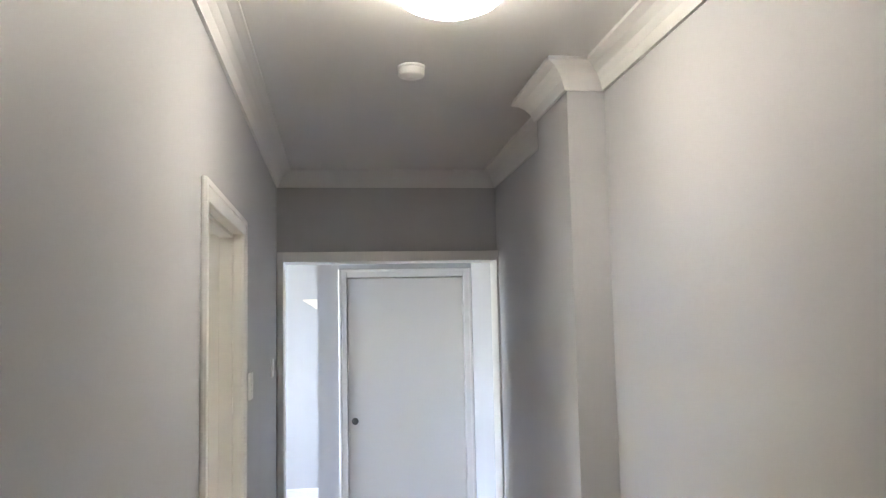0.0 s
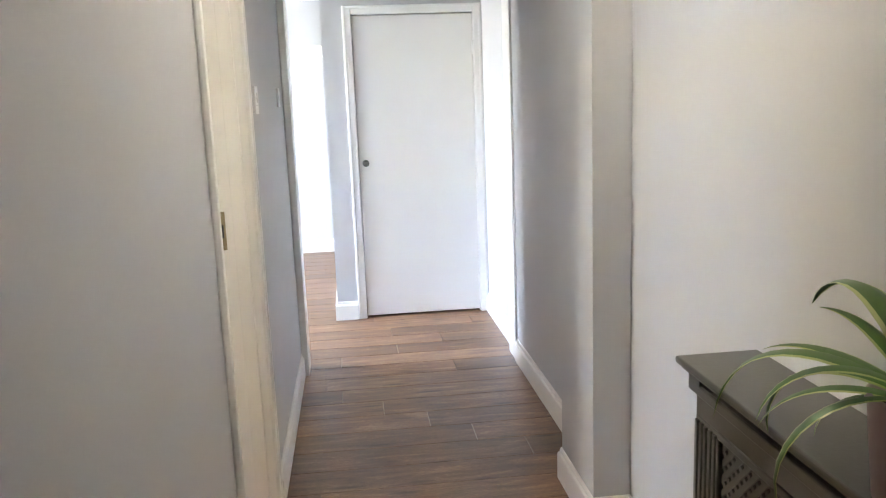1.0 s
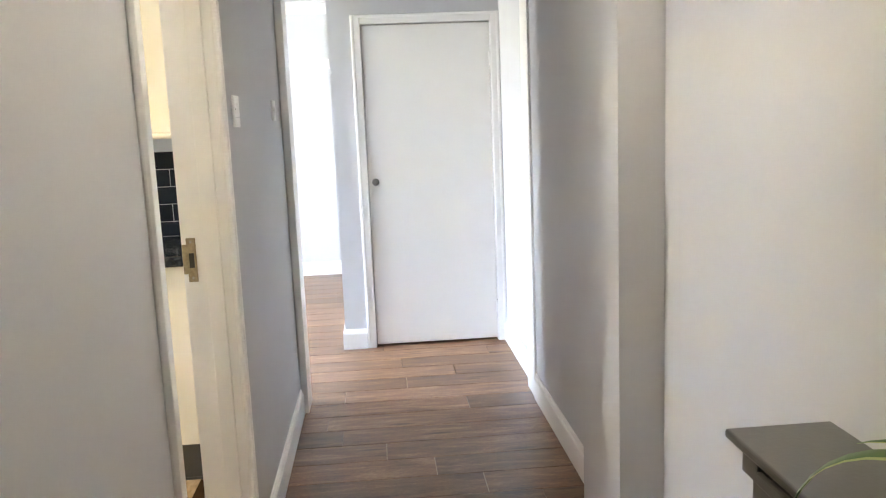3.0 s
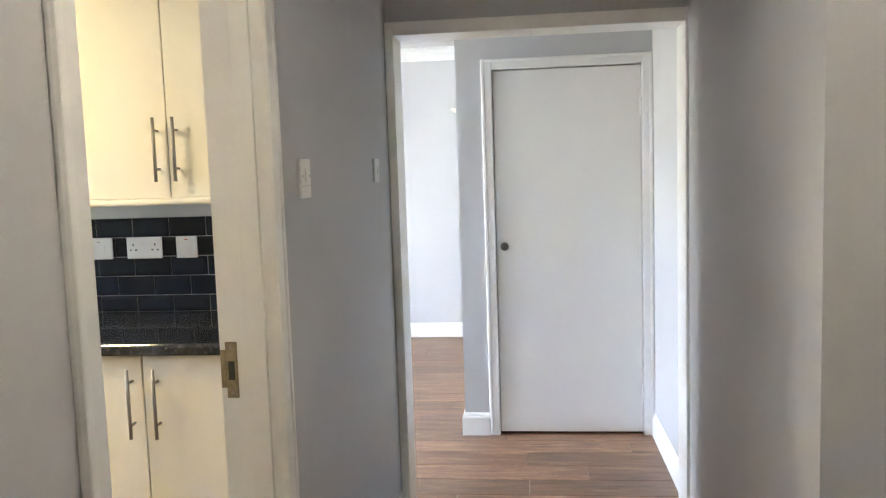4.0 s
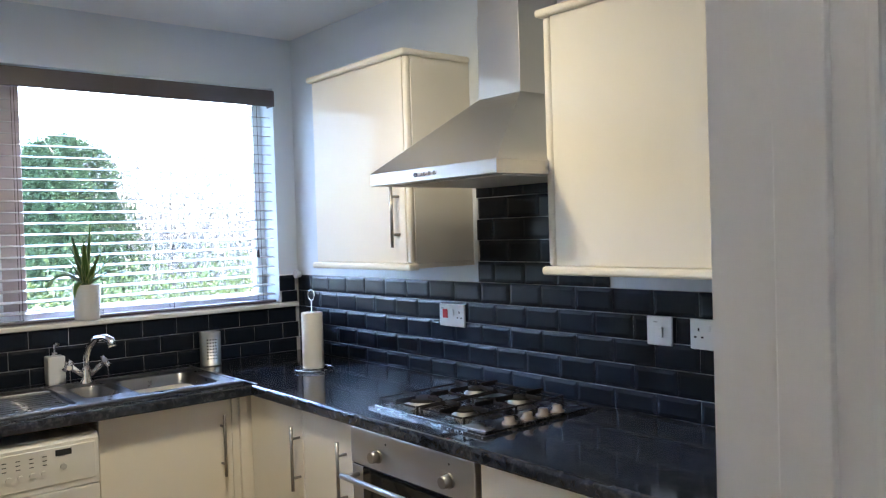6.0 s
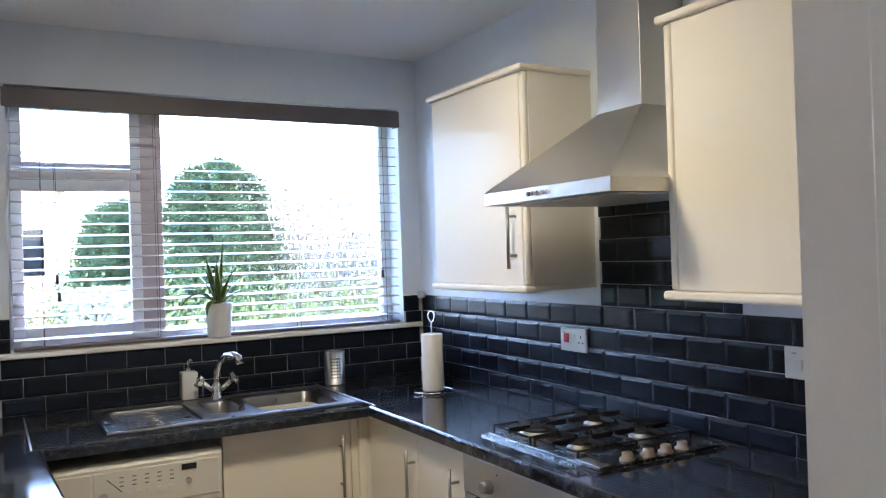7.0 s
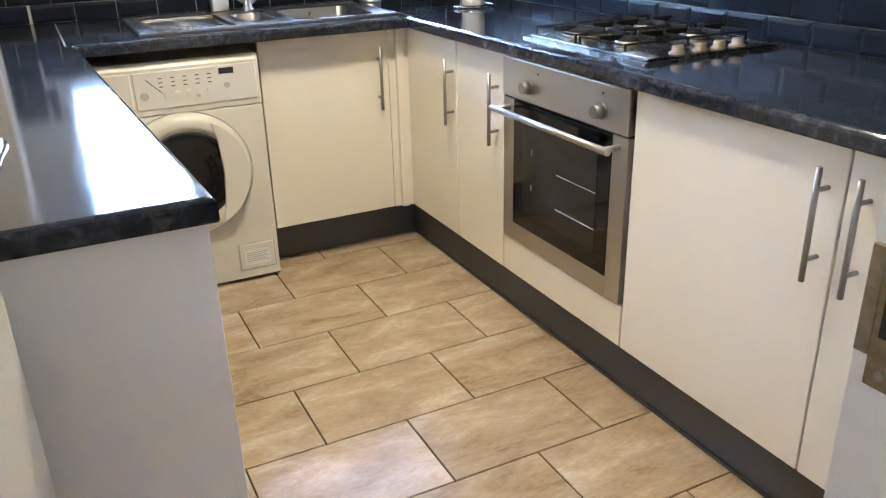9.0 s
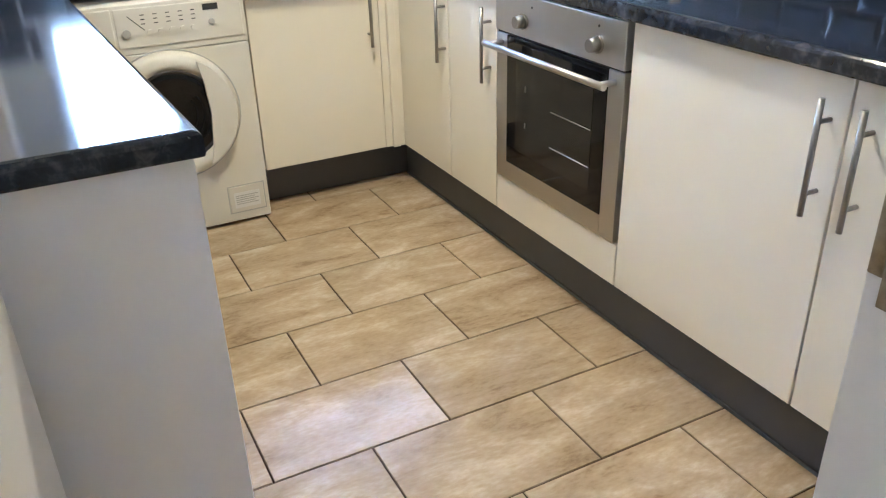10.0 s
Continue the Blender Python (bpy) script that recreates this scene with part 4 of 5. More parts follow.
for y in (3.708, 3.783, 3.848, 3.911):
    kb = part("knob", Form().lathe(-1.466, y, [(0.022, TOPZ + 0.012), (0.022, TOPZ + 0.016), (0.016, TOPZ + 0.018), (0.0145, TOPZ + 0.031), (0.012, TOPZ + 0.033), (0.0, TOPZ + 0.033)], 24), KNOB, hb, "worn cream plastic knob")
part("maker_plate", Form().box(-1.540, HY_0 + 0.018, TOPZ + 0.012, -1.440, HY_0 + 0.055, TOPZ + 0.016, 0.002), STEEL, hb)

# ---- cooker hood ----
hd = thing("cooker_hood", "stainless steel chimney cooker hood", "cooker hood")
GX0, GX1, GY, GZ = -1.978, -1.383, 3.607, 1.645
CXa, CXb, CYf, CZ0 = -1.790, -1.597, 3.925, 1.925
part("rim", Form().box(GX0, GY, GZ, GX1, KB, GZ + 0.040, 0.002), STEEL, hd)
lo = [(GX0, GY), (GX1, GY), (GX1, KB), (GX0, KB)]
hi = [(CXa, CYf), (CXb, CYf), (CXb, KB), (CXa, KB)]
part("canopy", Form().quads([(x, y, GZ + 0.040) for x, y in lo] + [(x, y, CZ0) for x, y in hi], [(0, 1, 5, 4), (1, 2, 6, 5), (2, 3, 7, 6), (3, 0, 4, 7)], False), STEEL, hd)
part("chimney", Form().box(CXa, CYf, CZ0 - 0.002, CXb, KB, 2.20, 0.001).box(CXa + 0.003, CYf + 0.003, 2.20, CXb - 0.003, KB, CEILING), STEEL, hd)
part("filter", Form().box(GX0 + 0.03, GY + 0.05, GZ - 0.003, GX1 - 0.03, KB - 0.04, GZ + 0.001), GREYPL, hd, "grey grease filter")
for i in range(5):
    x = -1.735 + 0.023 * i
    part("button", Form().tube([(x, GY, GZ + 0.020), (x, GY - 0.006, GZ + 0.020)], 0.0065, 14), CHROME if i else DARKPL, hd, "small round push button")


# ---- wall cabinets ----
def wall_cabinet(label, x0, x1, front, z0, z1, splits, handles, post):
    c = thing("wall_cabinet", label, "cabinet", None, "wall cabinets")
    part("body", Form().box(x0, front + 0.021, z0 + 0.006, x1, KB - 0.001, z1 - 0.006, 0.001), CREAM, c)
    # a rounded upright post closes the end beside the hood
    p0, p1 = (x0, x0 + 0.026) if post < 0 else (x1 - 0.026, x1)
    part("end_post", Form().box(p0, front - 0.001, z0 + 0.008, p1, front + 0.022, z1 - 0.006, 0.009, 3), CREAM, c, "rounded cream end post")
    edges = [x0 + 0.027 if post < 0 else x0, *splits, x1 - 0.027 if post > 0 else x1]
    for a, b, hx in zip(edges, edges[1:], handles):
        d = part("door", Form().box(a + 0.0015, front, z0 + 0.008, b - 0.0015, front + 0.0195, z1 - 0.006, 0.003), CREAM, c)
        if hx is not None:
            bar_handle(d, hx, front, z0 + 0.065, z0 + 0.290)
    part("cornice", Form().box(x0 - 0.014, front - 0.020, z1 - 0.006, x1 + 0.010, KB - 0.001, z1 + 0.016, 0.008, 3), CREAM, c, "rounded cream top moulding")
    part("pelmet", Form().box(x0 - 0.014, front - 0.018, z0 - 0.018, x1 + 0.010, front + 0.030, z0 + 0.007, 0.009, 3).box(x0 - 0.0, front + 0.030, z0 - 0.012, x1, KB - 0.001, z0 + 0.005), CREAM, c, "rounded cream bottom moulding")
    return c


wall_cabinet("cream gloss wall cabinet between the window and the hood", -2.680, -2.043, 3.815, 1.375, 2.118, [], [-2.108], 1)
wall_cabinet("cream gloss wall cabinet with two doors beside the hood", -1.395, -0.205, 3.815, 1.375, 2.098, [-0.791], [-0.827, -0.755], -1)

# ---- sink, tap and the things on the worktop ----
sk = thing("sink", "stainless steel sink with one and a half bowls and a drainer", "sink")
x0, y0, x1, y1 = SINK
SZ = TOPZ + 0.005
BOWL = (x0 + 0.075, 3.120, x1 - 0.050, 3.440)
HALF = (x0 + 0.090, 2.945, x1 - 0.110, 3.080)
DRAIN = (x0 + 0.060, y0 + 0.040, x1 - 0.045, 2.905)


def plate_with_holes(f, rect, holes, z0, z1):
    """Boxes that fill a rectangle in strips along y, leaving the holes open."""
    ys = sorted({rect[1], rect[3], *[h[1] for h in holes], *[h[3] for h in holes]})
    for a, b in zip(ys, ys[1:]):
        inside = [h for h in holes if h[1] <= a and h[3] >= b]
        if inside:
            h = inside[0]
            f.box(rect[0], a, z0, h[0], b, z1).box(h[2], a, z0, rect[2], b, z1)
        else:
            f.box(rect[0], a, z0, rect[2], b, z1)


f = Form()
plate_with_holes(f, (x0 - 0.012, y0 - 0.012, x1 + 0.012, y1 + 0.012), (DRAIN, HALF, BOWL), TOPZ + 0.0005, SZ)
part("rim", f, SINKSTEEL, sk)
part("raised_edge", Form().sweep([(0, 0), (0.004, 0.004), (0.010, 0.004), (0.014, 0)], [(x0 - 0.010, y1 + 0.010, SZ), (x0 - 0.010, y0 - 0.010, SZ), (x1 + 0.010, y0 - 0.010, SZ), (x1 + 0.010, y1 + 0.010, SZ), (x0 - 0.010, y1 + 0.010, SZ)]), SINKSTEEL, sk)


def loop_at(r, inset, radius, z, k=6):
    """A rectangle's outline at height z, drawn in by inset, with rounded corners."""
    a, b, c, d = r[0] + inset, r[1] + inset, r[2] - inset, r[3] - inset
    out = []
    for cx, cy, start in ((c - radius, d - radius, 0), (a + radius, d - radius, 90), (a + radius, b + radius, 180), (c - radius, b + radius, 270)):
        for i in range(k + 1):
            w = radians(start + 90 * i / k)
            out.append((cx + radius * math.cos(w), cy + radius * math.sin(w), z))
    return out


def basin(r, depth, inset, radius=0.045):
    """A pressed bowl: a flat lip with round corners, sloping sides, a rounded foot and a flat bottom."""
    rings = [loop_at(r, 0.0, 0.0005, SZ), loop_at(r, 0.003, radius, SZ), loop_at(r, 0.006, radius, SZ - 0.004), loop_at(r, inset * 0.75, radius, SZ - depth * 0.82)]
    for w in (0.35, 0.7, 1.0):
        rings.append(loop_at(r, inset * 0.75 + 0.6 * radius * w * w, radius * (1 - 0.35 * w), SZ - depth * (0.82 + 0.18 * math.sin(w * math.pi / 2))))
    n = len(rings[0])
    verts = [p for ring in rings for p in ring]
    faces = [(k * n + i, k * n + (i + 1) % n, (k + 1) * n + (i + 1) % n, (k + 1) * n + i) for k in range(len(rings) - 1) for i in range(n)]
    faces.append(tuple((len(rings) - 1) * n + i for i in range(n)))
    return Form().quads(verts, faces, True)


bw = part("bowl", basin(BOWL, 0.150, 0.025), SINKSTEEL, sk, "deep steel bowl")
part("half_bowl", basin(HALF, 0.090, 0.018, 0.04), SINKSTEEL, sk)
dr = part("drainer", basin(DRAIN, 0.012, 0.006, 0.02), SINKSTEEL, sk)
for i in range(9):
    xx = DRAIN[0] + 0.030 + i * (DRAIN[2] - DRAIN[0] - 0.060) / 8
    part("drainer_rib", Form().tube([(xx, DRAIN[1] + 0.03, SZ - 0.012), (xx, DRAIN[3] - 0.02, SZ - 0.0125)], 0.003, 8), SINKSTEEL, dr)
part("waste", Form().lathe((BOWL[0] + BOWL[2]) / 2, (BOWL[1] + BOWL[3]) / 2, [(0.0, SZ - 0.149), (0.036, SZ - 0.149), (0.040, SZ - 0.147), (0.040, SZ - 0.1495)], 24), CHROME, bw)

TX, TY = -3.205, 3.045
tp = thing("mixer_tap", "chrome mixer tap with two cross handles", "tap")
part("body", Form().lathe(TX, TY, [(0.026, SZ), (0.026, SZ + 0.008), (0.018, SZ + 0.018), (0.018, SZ + 0.055), (0.012, SZ + 0.070), (0.0, SZ + 0.072)], 24), CHROME, tp)
part("spout", Form().tube([(TX, TY, SZ + 0.06), (TX, TY + 0.003, SZ + 0.11), (TX + 0.010, TY + 0.012, SZ + 0.148), (TX + 0.045, TY + 0.030, SZ + 0.180), (TX + 0.090, TY + 0.050, SZ + 0.186), (TX + 0.120, TY + 0.062, SZ + 0.176), (TX + 0.128, TY + 0.066, SZ + 0.150)], 0.012, 14, 0.016), CHROME, tp, "arched chrome spout")
for s in (-1, 1):
    e = Vector((TX + 0.010, TY + s * 0.062, SZ + 0.075))
    f = Form().tube([(TX, TY + s * 0.008, SZ + 0.030), e], 0.011, 12)
    d = (e - Vector((TX, TY, SZ + 0.035))).normalized()
    f.tube([e, e + d * 0.018], 0.017, 16, 0.014)
    for q in range(4):
        a = q * math.pi / 2 + 0.4
        u = d.orthogonal().normalized()
        v = d.cross(u)
        r = u * math.cos(a) + v * math.sin(a)
        f.tube([e + d * 0.010, e + d * 0.012 + r * 0.025], 0.009, 10, 0.010)
    part("tap_handle", f, CHROME, tp, "chrome cross handle")

so = thing("soap_dispenser", "white square soap dispenser with a chrome pump", "soap dispenser")
QX, QY = -3.315, 2.955
part("bottle", Form().box(QX - 0.033, QY - 0.033, TOPZ, QX + 0.033, QY + 0.033, TOPZ + 0.115, 0.006, 3), CERAMIC, so)
part("pump", Form().tube([(QX, QY, TOPZ + 0.112), (QX, QY, TOPZ + 0.130)], 0.012, 16).tube([(QX, QY, TOPZ + 0.125), (QX, QY, TOPZ + 0.165)], 0.005, 10).tube([(QX, QY, TOPZ + 0.165), (QX + 0.035, QY + 0.006, TOPZ + 0.163)], 0.006, 10), CHROME, so)

cu = thing("utensil_holder", "perforated stainless steel cutlery drainer pot", "utensil holder")
UX, UY, UR = -3.262, 3.592, 0.047
part("pot", Form().lathe(UX, UY, [(0.0, TOPZ), (UR, TOPZ), (UR, TOPZ + 0.006), (UR - 0.002, TOPZ + 0.008), (UR, TOPZ + 0.150), (UR - 0.003, TOPZ + 0.150), (UR - 0.004, TOPZ + 0.006), (0.0, TOPZ + 0.005)], 40), STEEL, cu)
for r in range(7):
    for c in range(-1, 3):
        a = math.atan2(-1.35, 3.3) + c * 0.26
        ux, uy = UX + (UR + 0.0002) * math.cos(a), UY + (UR + 0.0002) * math.sin(a)
        z = TOPZ + 0.035 + r * 0.014
        part("hole", Form().tube([(ux - 0.001 * math.cos(a), uy - 0.001 * math.sin(a), z), (ux + 0.0008 * math.cos(a), uy + 0.0008 * math.sin(a), z)], 0.0036, 8), DARKPL, cu)

kr = thing("kitchen_roll", "white paper kitchen roll on a chrome wire stand", "kitchen roll")
VX, VY = -2.775, 3.835
part("roll", Form().lathe(VX, VY, [(0.021, TOPZ + 0.010), (0.0435, TOPZ + 0.010), (0.045, TOPZ + 0.014), (0.045, TOPZ + 0.241), (0.0435, TOPZ + 0.245), (0.021, TOPZ + 0.249)], 40), PAPER, kr)
ring = [(VX + 0.082 * math.cos(a), VY + 0.082 * math.sin(a), TOPZ + 0.008) for a in [i * math.pi / 16 for i in range(33)]]
part("stand", Form().tube(ring, 0.003, 8).tube([(VX - 0.082, VY, TOPZ + 0.006), (VX + 0.082, VY, TOPZ + 0.006)], 0.003, 8).tube([(VX, VY - 0.082, TOPZ + 0.006), (VX, VY + 0.082, TOPZ + 0.006)], 0.003, 8), CHROME, kr)
loop = [(VX + 0.016 * math.sin(a) * 0.9, VY + 0.016 * math.sin(a) * 0.45, TOPZ + 0.318 - 0.022 * math.cos(a)) for a in [i * math.pi / 10 for i in range(21)]]
part("spindle", Form().tube([(VX, VY, TOPZ + 0.006), (VX, VY, TOPZ + 0.296)], 0.003, 8).tube(loop, 0.003, 8), CHROME, kr)

# ---- window ----
wi = thing("window_1", "white framed kitchen window with a top-hung light", "window")
wi["kind"] = "structure"
FXa, FXb = KX - 0.19, KX - 0.13
fr = part("window_frame", Form().box(FXa, WY0, WZ0, FXb, WY0 + 0.045, WZ1, 0.003).box(FXa, WY1 - 0.045, WZ0, FXb, WY1, WZ1, 0.003).box(FXa, WY0 + 0.045, WZ0, FXb, WY1 - 0.045, WZ0 + 0.050, 0.003).box(FXa, WY0 + 0.045, WZ1 - 0.045, FXb, WY1 - 0.045, WZ1, 0.003)
          .box(FXa, WY0 + 0.045, 1.845, FXb, 2.80, 1.900, 0.003), UPVC, wi)
part("mullion", Form().box(FXa, 2.80, WZ0 + 0.05, FXb, 2.905, WZ1 - 0.045, 0.004), WOODFRAME, wi, "brownish window mullion")


def sash(name, ya, yb, za, zb, wd, label):
    s = part(name, Form().box(FXb - 0.02, ya, za, FXb + 0.012, ya + wd, zb, 0.003).box(FXb - 0.02, yb - wd, za, FXb + 0.012, yb, zb, 0.003).box(FXb - 0.02, ya + wd, za, FXb + 0.012, yb - wd, za + wd, 0.003).box(FXb - 0.02, ya + wd, zb - wd, FXb + 0.012, yb - wd, zb, 0.003), UPVC, wi, label)
    g = part("pane", Form().box(FXb - 0.012, ya + wd, za + wd, FXb - 0.006, yb - wd, zb - wd), GLASS, s)
    g.visible_shadow = False
    return s


top_sash = sash("fanlight", 2.318, 2.815, 1.885, 2.185, 0.042, "white top-hung sash")
part("window_handle", Form().box(FXb + 0.012, 2.52, 1.893, FXb + 0.030, 2.62, 1.912, 0.004), PLASTIC, top_sash, "white stay handle")
sash("casement", 2.312, 2.812, 1.205, 1.855, 0.045, "white side-hung sash")
g = part("pane", Form().box(FXb - 0.040, 2.905, WZ0 + 0.05, FXb - 0.034, WY1 - 0.045, WZ1 - 0.045), GLASS, wi)
g.visible_shadow = False
si = thing("window_sill", "white painted window sill board", "sill")
si["kind"] = "structure"
part("board", Form().box(FXb - 0.01, WY0 - 0.045, WZ0 - 0.022, KX + 0.028, KB - 0.012, WZ0, 0.006, 3), SILL, si)

# ---- venetian blind ----
bd = thing("venetian_blind", "dark brown slatted blind hung open at the kitchen window", "blind")
BX = KX - 0.035
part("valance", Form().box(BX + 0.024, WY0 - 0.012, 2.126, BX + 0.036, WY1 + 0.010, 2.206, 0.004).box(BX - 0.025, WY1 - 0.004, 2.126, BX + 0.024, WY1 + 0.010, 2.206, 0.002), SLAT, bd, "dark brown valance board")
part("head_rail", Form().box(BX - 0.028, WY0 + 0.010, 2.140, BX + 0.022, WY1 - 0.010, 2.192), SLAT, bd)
slat_form = Form()
n = 8
for k in range(n):
    u0, u1 = -0.025 + 0.05 * k / n, -0.025 + 0.05 * (k + 1) / n
    c0, c1 = 0.002 * (1 - (u0 / 0.025) ** 2), 0.002 * (1 - (u1 / 0.025) ** 2)
    slat_form.quads([(u0, WY0 + 0.012, c0), (u1, WY0 + 0.012, c1), (u1, WY1 - 0.012, c1), (u0, WY1 - 0.012, c0), (u0, WY0 + 0.012, c0 - 0.0025), (u1, WY0 + 0.012, c1 - 0.0025), (u1, WY1 - 0.012, c1 - 0.0025), (u0, WY1 - 0.012, c0 - 0.0025)], [(0, 1, 2, 3), (7, 6, 5, 4), (0, 4, 5, 1), (3, 2, 6, 7), (1, 5, 6, 2), (0, 3, 7, 4)], False)
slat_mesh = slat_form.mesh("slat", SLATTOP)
SLATS = 20
for i in range(SLATS):
    s = new("slat", slat_mesh)
    s.parent = bd
    s.matrix_basis = pose(BX, 0, 1.212 + i * 0.0455, 0, 8.0, 0)
part("bottom_rail", Form().box(BX - 0.026, WY0 + 0.012, 1.168, BX + 0.026, WY1 - 0.012, 1.182, 0.004), SLAT, bd, "dark brown bottom rail")
for y in (2.42, 2.86, 3.17, 3.48, 3.92):
    for x in (BX - 0.027, BX + 0.027):
        part("ladder_cord", Form().tube([(x, y, 1.18), (x, y, 2.14)], 0.0011, 5), CORD, bd)
for y, z in ((2.470, 1.455), (2.476, 1.385), (3.90, 1.42)):
    part("pull_cord", Form().tube([(BX + 0.032, y, z), (BX + 0.032, y - 0.004, 2.13)], 0.0013, 5).lathe(BX + 0.032, y, [(0.0, z + 0.012), (0.005, z + 0.010), (0.008, z - 0.026), (0.0, z - 0.028)], 10), CORD, bd, "dark pull cord with a toggle")

# plant on the sill
GXp, GYp = KX - 0.020 + 0.012, 3.105
ip = thing("sill_plant", "green strap-leaved plant in a white pot on the window sill", "house plant")
part("pot", Form().lathe(GXp, GYp, [(0.0, WZ0), (0.046, WZ0), (0.050, WZ0 + 0.006), (0.058, WZ0 + 0.146), (0.060, WZ0 + 0.150), (0.055, WZ0 + 0.150), (0.052, WZ0 + 0.132), (0.0, WZ0 + 0.132)], 36), POTWHITE, ip, "plain white pot")
part("soil", Form().lathe(GXp, GYp, [(0.052, WZ0 + 0.133), (0.02, WZ0 + 0.140), (0.0, WZ0 + 0.138)], 16), SOIL, ip)
for way, ln, dr_, wd, ri in (((0.1, 0.1), 0.30, 0.1, 0.017, 1.50), ((0.1, -0.2), 0.24, 0.2, 0.017, 1.35), ((0.05, 0.25), 0.23, 0.3, 0.017, 1.25), ((0.1, -0.5), 0.18, 0.6, 0.017, 1.2),
                             ((0.1, 0.5), 0.20, 0.9, 0.017, 1.1), ((0.3, -0.8), 0.24, 2.6, 0.017, 0.9), ((0.25, 0.9), 0.26, 2.0, 0.010, 0.8), ((0.5, -0.35), 0.18, 2.7, 0.017, 0.7),
                             ((0.2, 0.9), 0.17, 1.3, 0.012, 0.9), ((0.2, -0.9), 0.15, 1.2, 0.012, 1.0), ((0.4, 0.2), 0.14, 0.5, 0.017, 1.2), ((0.25, -1), 0.30, 2.3, 0.007, 0.9),
                             ((0.3, -0.1), 0.21, 0.3, 0.015, 1.40), ((0.3, 0.3), 0.19, 0.4, 0.015, 1.25), ((0.2, 0.7), 0.19, 0.7, 0.013, 1.05), ((0.2, -0.4), 0.20, 0.4, 0.014, 1.30)):
    leaf_part(ip, ((GXp, GYp, WZ0 + 0.135), way, ln, dr_, wd, ri, random.uniform(-0.3, 0.3)))

cl = thing("sink_plug", "small pale rubber plug on the tile ledge by the window", "plug")
part("plug", Form().tube([(KX + 0.045, KB - 0.040, 1.302), (KX + 0.045, KB - 0.012, 1.302)], 0.020, 16, 0.016), GREYPL, cl)


# ---- outside ----
GRASS = material("lawn", (0.08, 0.11, 0.045), 0.9, var=0.3, scale=3)
LEAFDARK = material("dark conifer foliage", (0.042, 0.066, 0.030), 0.8, spec=0.1, var=0.35, scale=3)
LEAFLIGHT = material("sunlit hedge foliage", (0.12, 0.14, 0.055), 0.8, spec=0.1, var=0.35, scale=4)
TWIG = material("bare twigs", (0.16, 0.15, 0.135), 0.9, spec=0.1, var=0.2, scale=8)
BARK = material("bark", (0.10, 0.08, 0.06), 0.9, var=0.3, scale=8)
HOUSE = material("red brick house", (0.34, 0.20, 0.16), 0.85, var=0.15, scale=3)
ROOF = material("slate roof", (0.16, 0.15, 0.16), 0.7, var=0.2, scale=4)
solid("ground", Form().box(-400, -400, -0.6, 400, 400, -0.35), GRASS, "mown lawn of the garden outside", "ground")


def leaves(name, parent, mat, count, place, size, seed, core=None):
    """Many small tilted leaf clumps at the points that place() gives."""
    rng = random.Random(seed)
    verts, faces = core if core else ([], [])
    for _ in range(count):
        c = place(rng)
        a = Vector((rng.gauss(0, 1), rng.gauss(0, 1), rng.gauss(0, 1))).normalized()
        b = a.orthogonal().normalized()
        s = size * rng.uniform(0.5, 1.4)
        i = len(verts)
        verts += [c - a * s, c + b * s * 0.55, c + a * s, c - b * s * 0.55]
        faces.append((i, i + 1, i + 2, i + 3))
    me = bpy.data.meshes.new(name)
    me.from_pydata([tuple(v) for v in verts], [], faces)
    me.materials.append(mat)
    ob = new(name, me)
    ob.parent = parent
    return ob


def mass(rows, cols, where):
    """The uneven inner mass of a bush: a closed sheet of points where(u, v)."""
    verts = [where(i / rows, k / cols) for i in range(rows + 1) for k in range(cols)]
    faces = [(i * cols + k, i * cols + (k + 1) % cols, (i + 1) * cols + (k + 1) % cols, (i + 1) * cols + k) for i in range(rows) for k in range(cols)]
    return verts, faces


def conifer(x, y, h, r, seed, label):
    t = thing("tree", label, "tree")
    part("trunk", Form().tube([(x, y, -0.4), (x + 0.03, y, h * 0.5), (x, y, h * 0.9)], 0.14, 10, 0.03), BARK, t)

    def lobes(u, a):
        big = noise.noise(Vector((1.6 * math.cos(a), 1.6 * math.sin(a), u * 3.4 + seed)))
        small = noise.noise(Vector((4.5 * math.cos(a), 4.5 * math.sin(a), u * 9 + seed)))
        return r * 0.86 * max(0.0, 1 - u ** 5.0) ** 0.5 * (1 + 0.62 * big + 0.45 * small)

    def place(g):
        u = g.random() ** 0.8
        a = g.uniform(0, 2 * math.pi)
        rad = lobes(u, a) * g.gauss(0.98, 0.17)
        return Vector((x + rad * math.cos(a), y + rad * math.sin(a), 0.0 + u * h + g.gauss(0, 0.06)))
    def inner(u, v):
        a = v * 2 * math.pi
        rad = 0.86 * lobes(u, a)
        return Vector((x + rad * math.cos(a), y + rad * math.sin(a), u * h * 0.95))
    leaves("crown", t, LEAFDARK, 120000, place, 0.021, seed, mass(36, 48, inner))


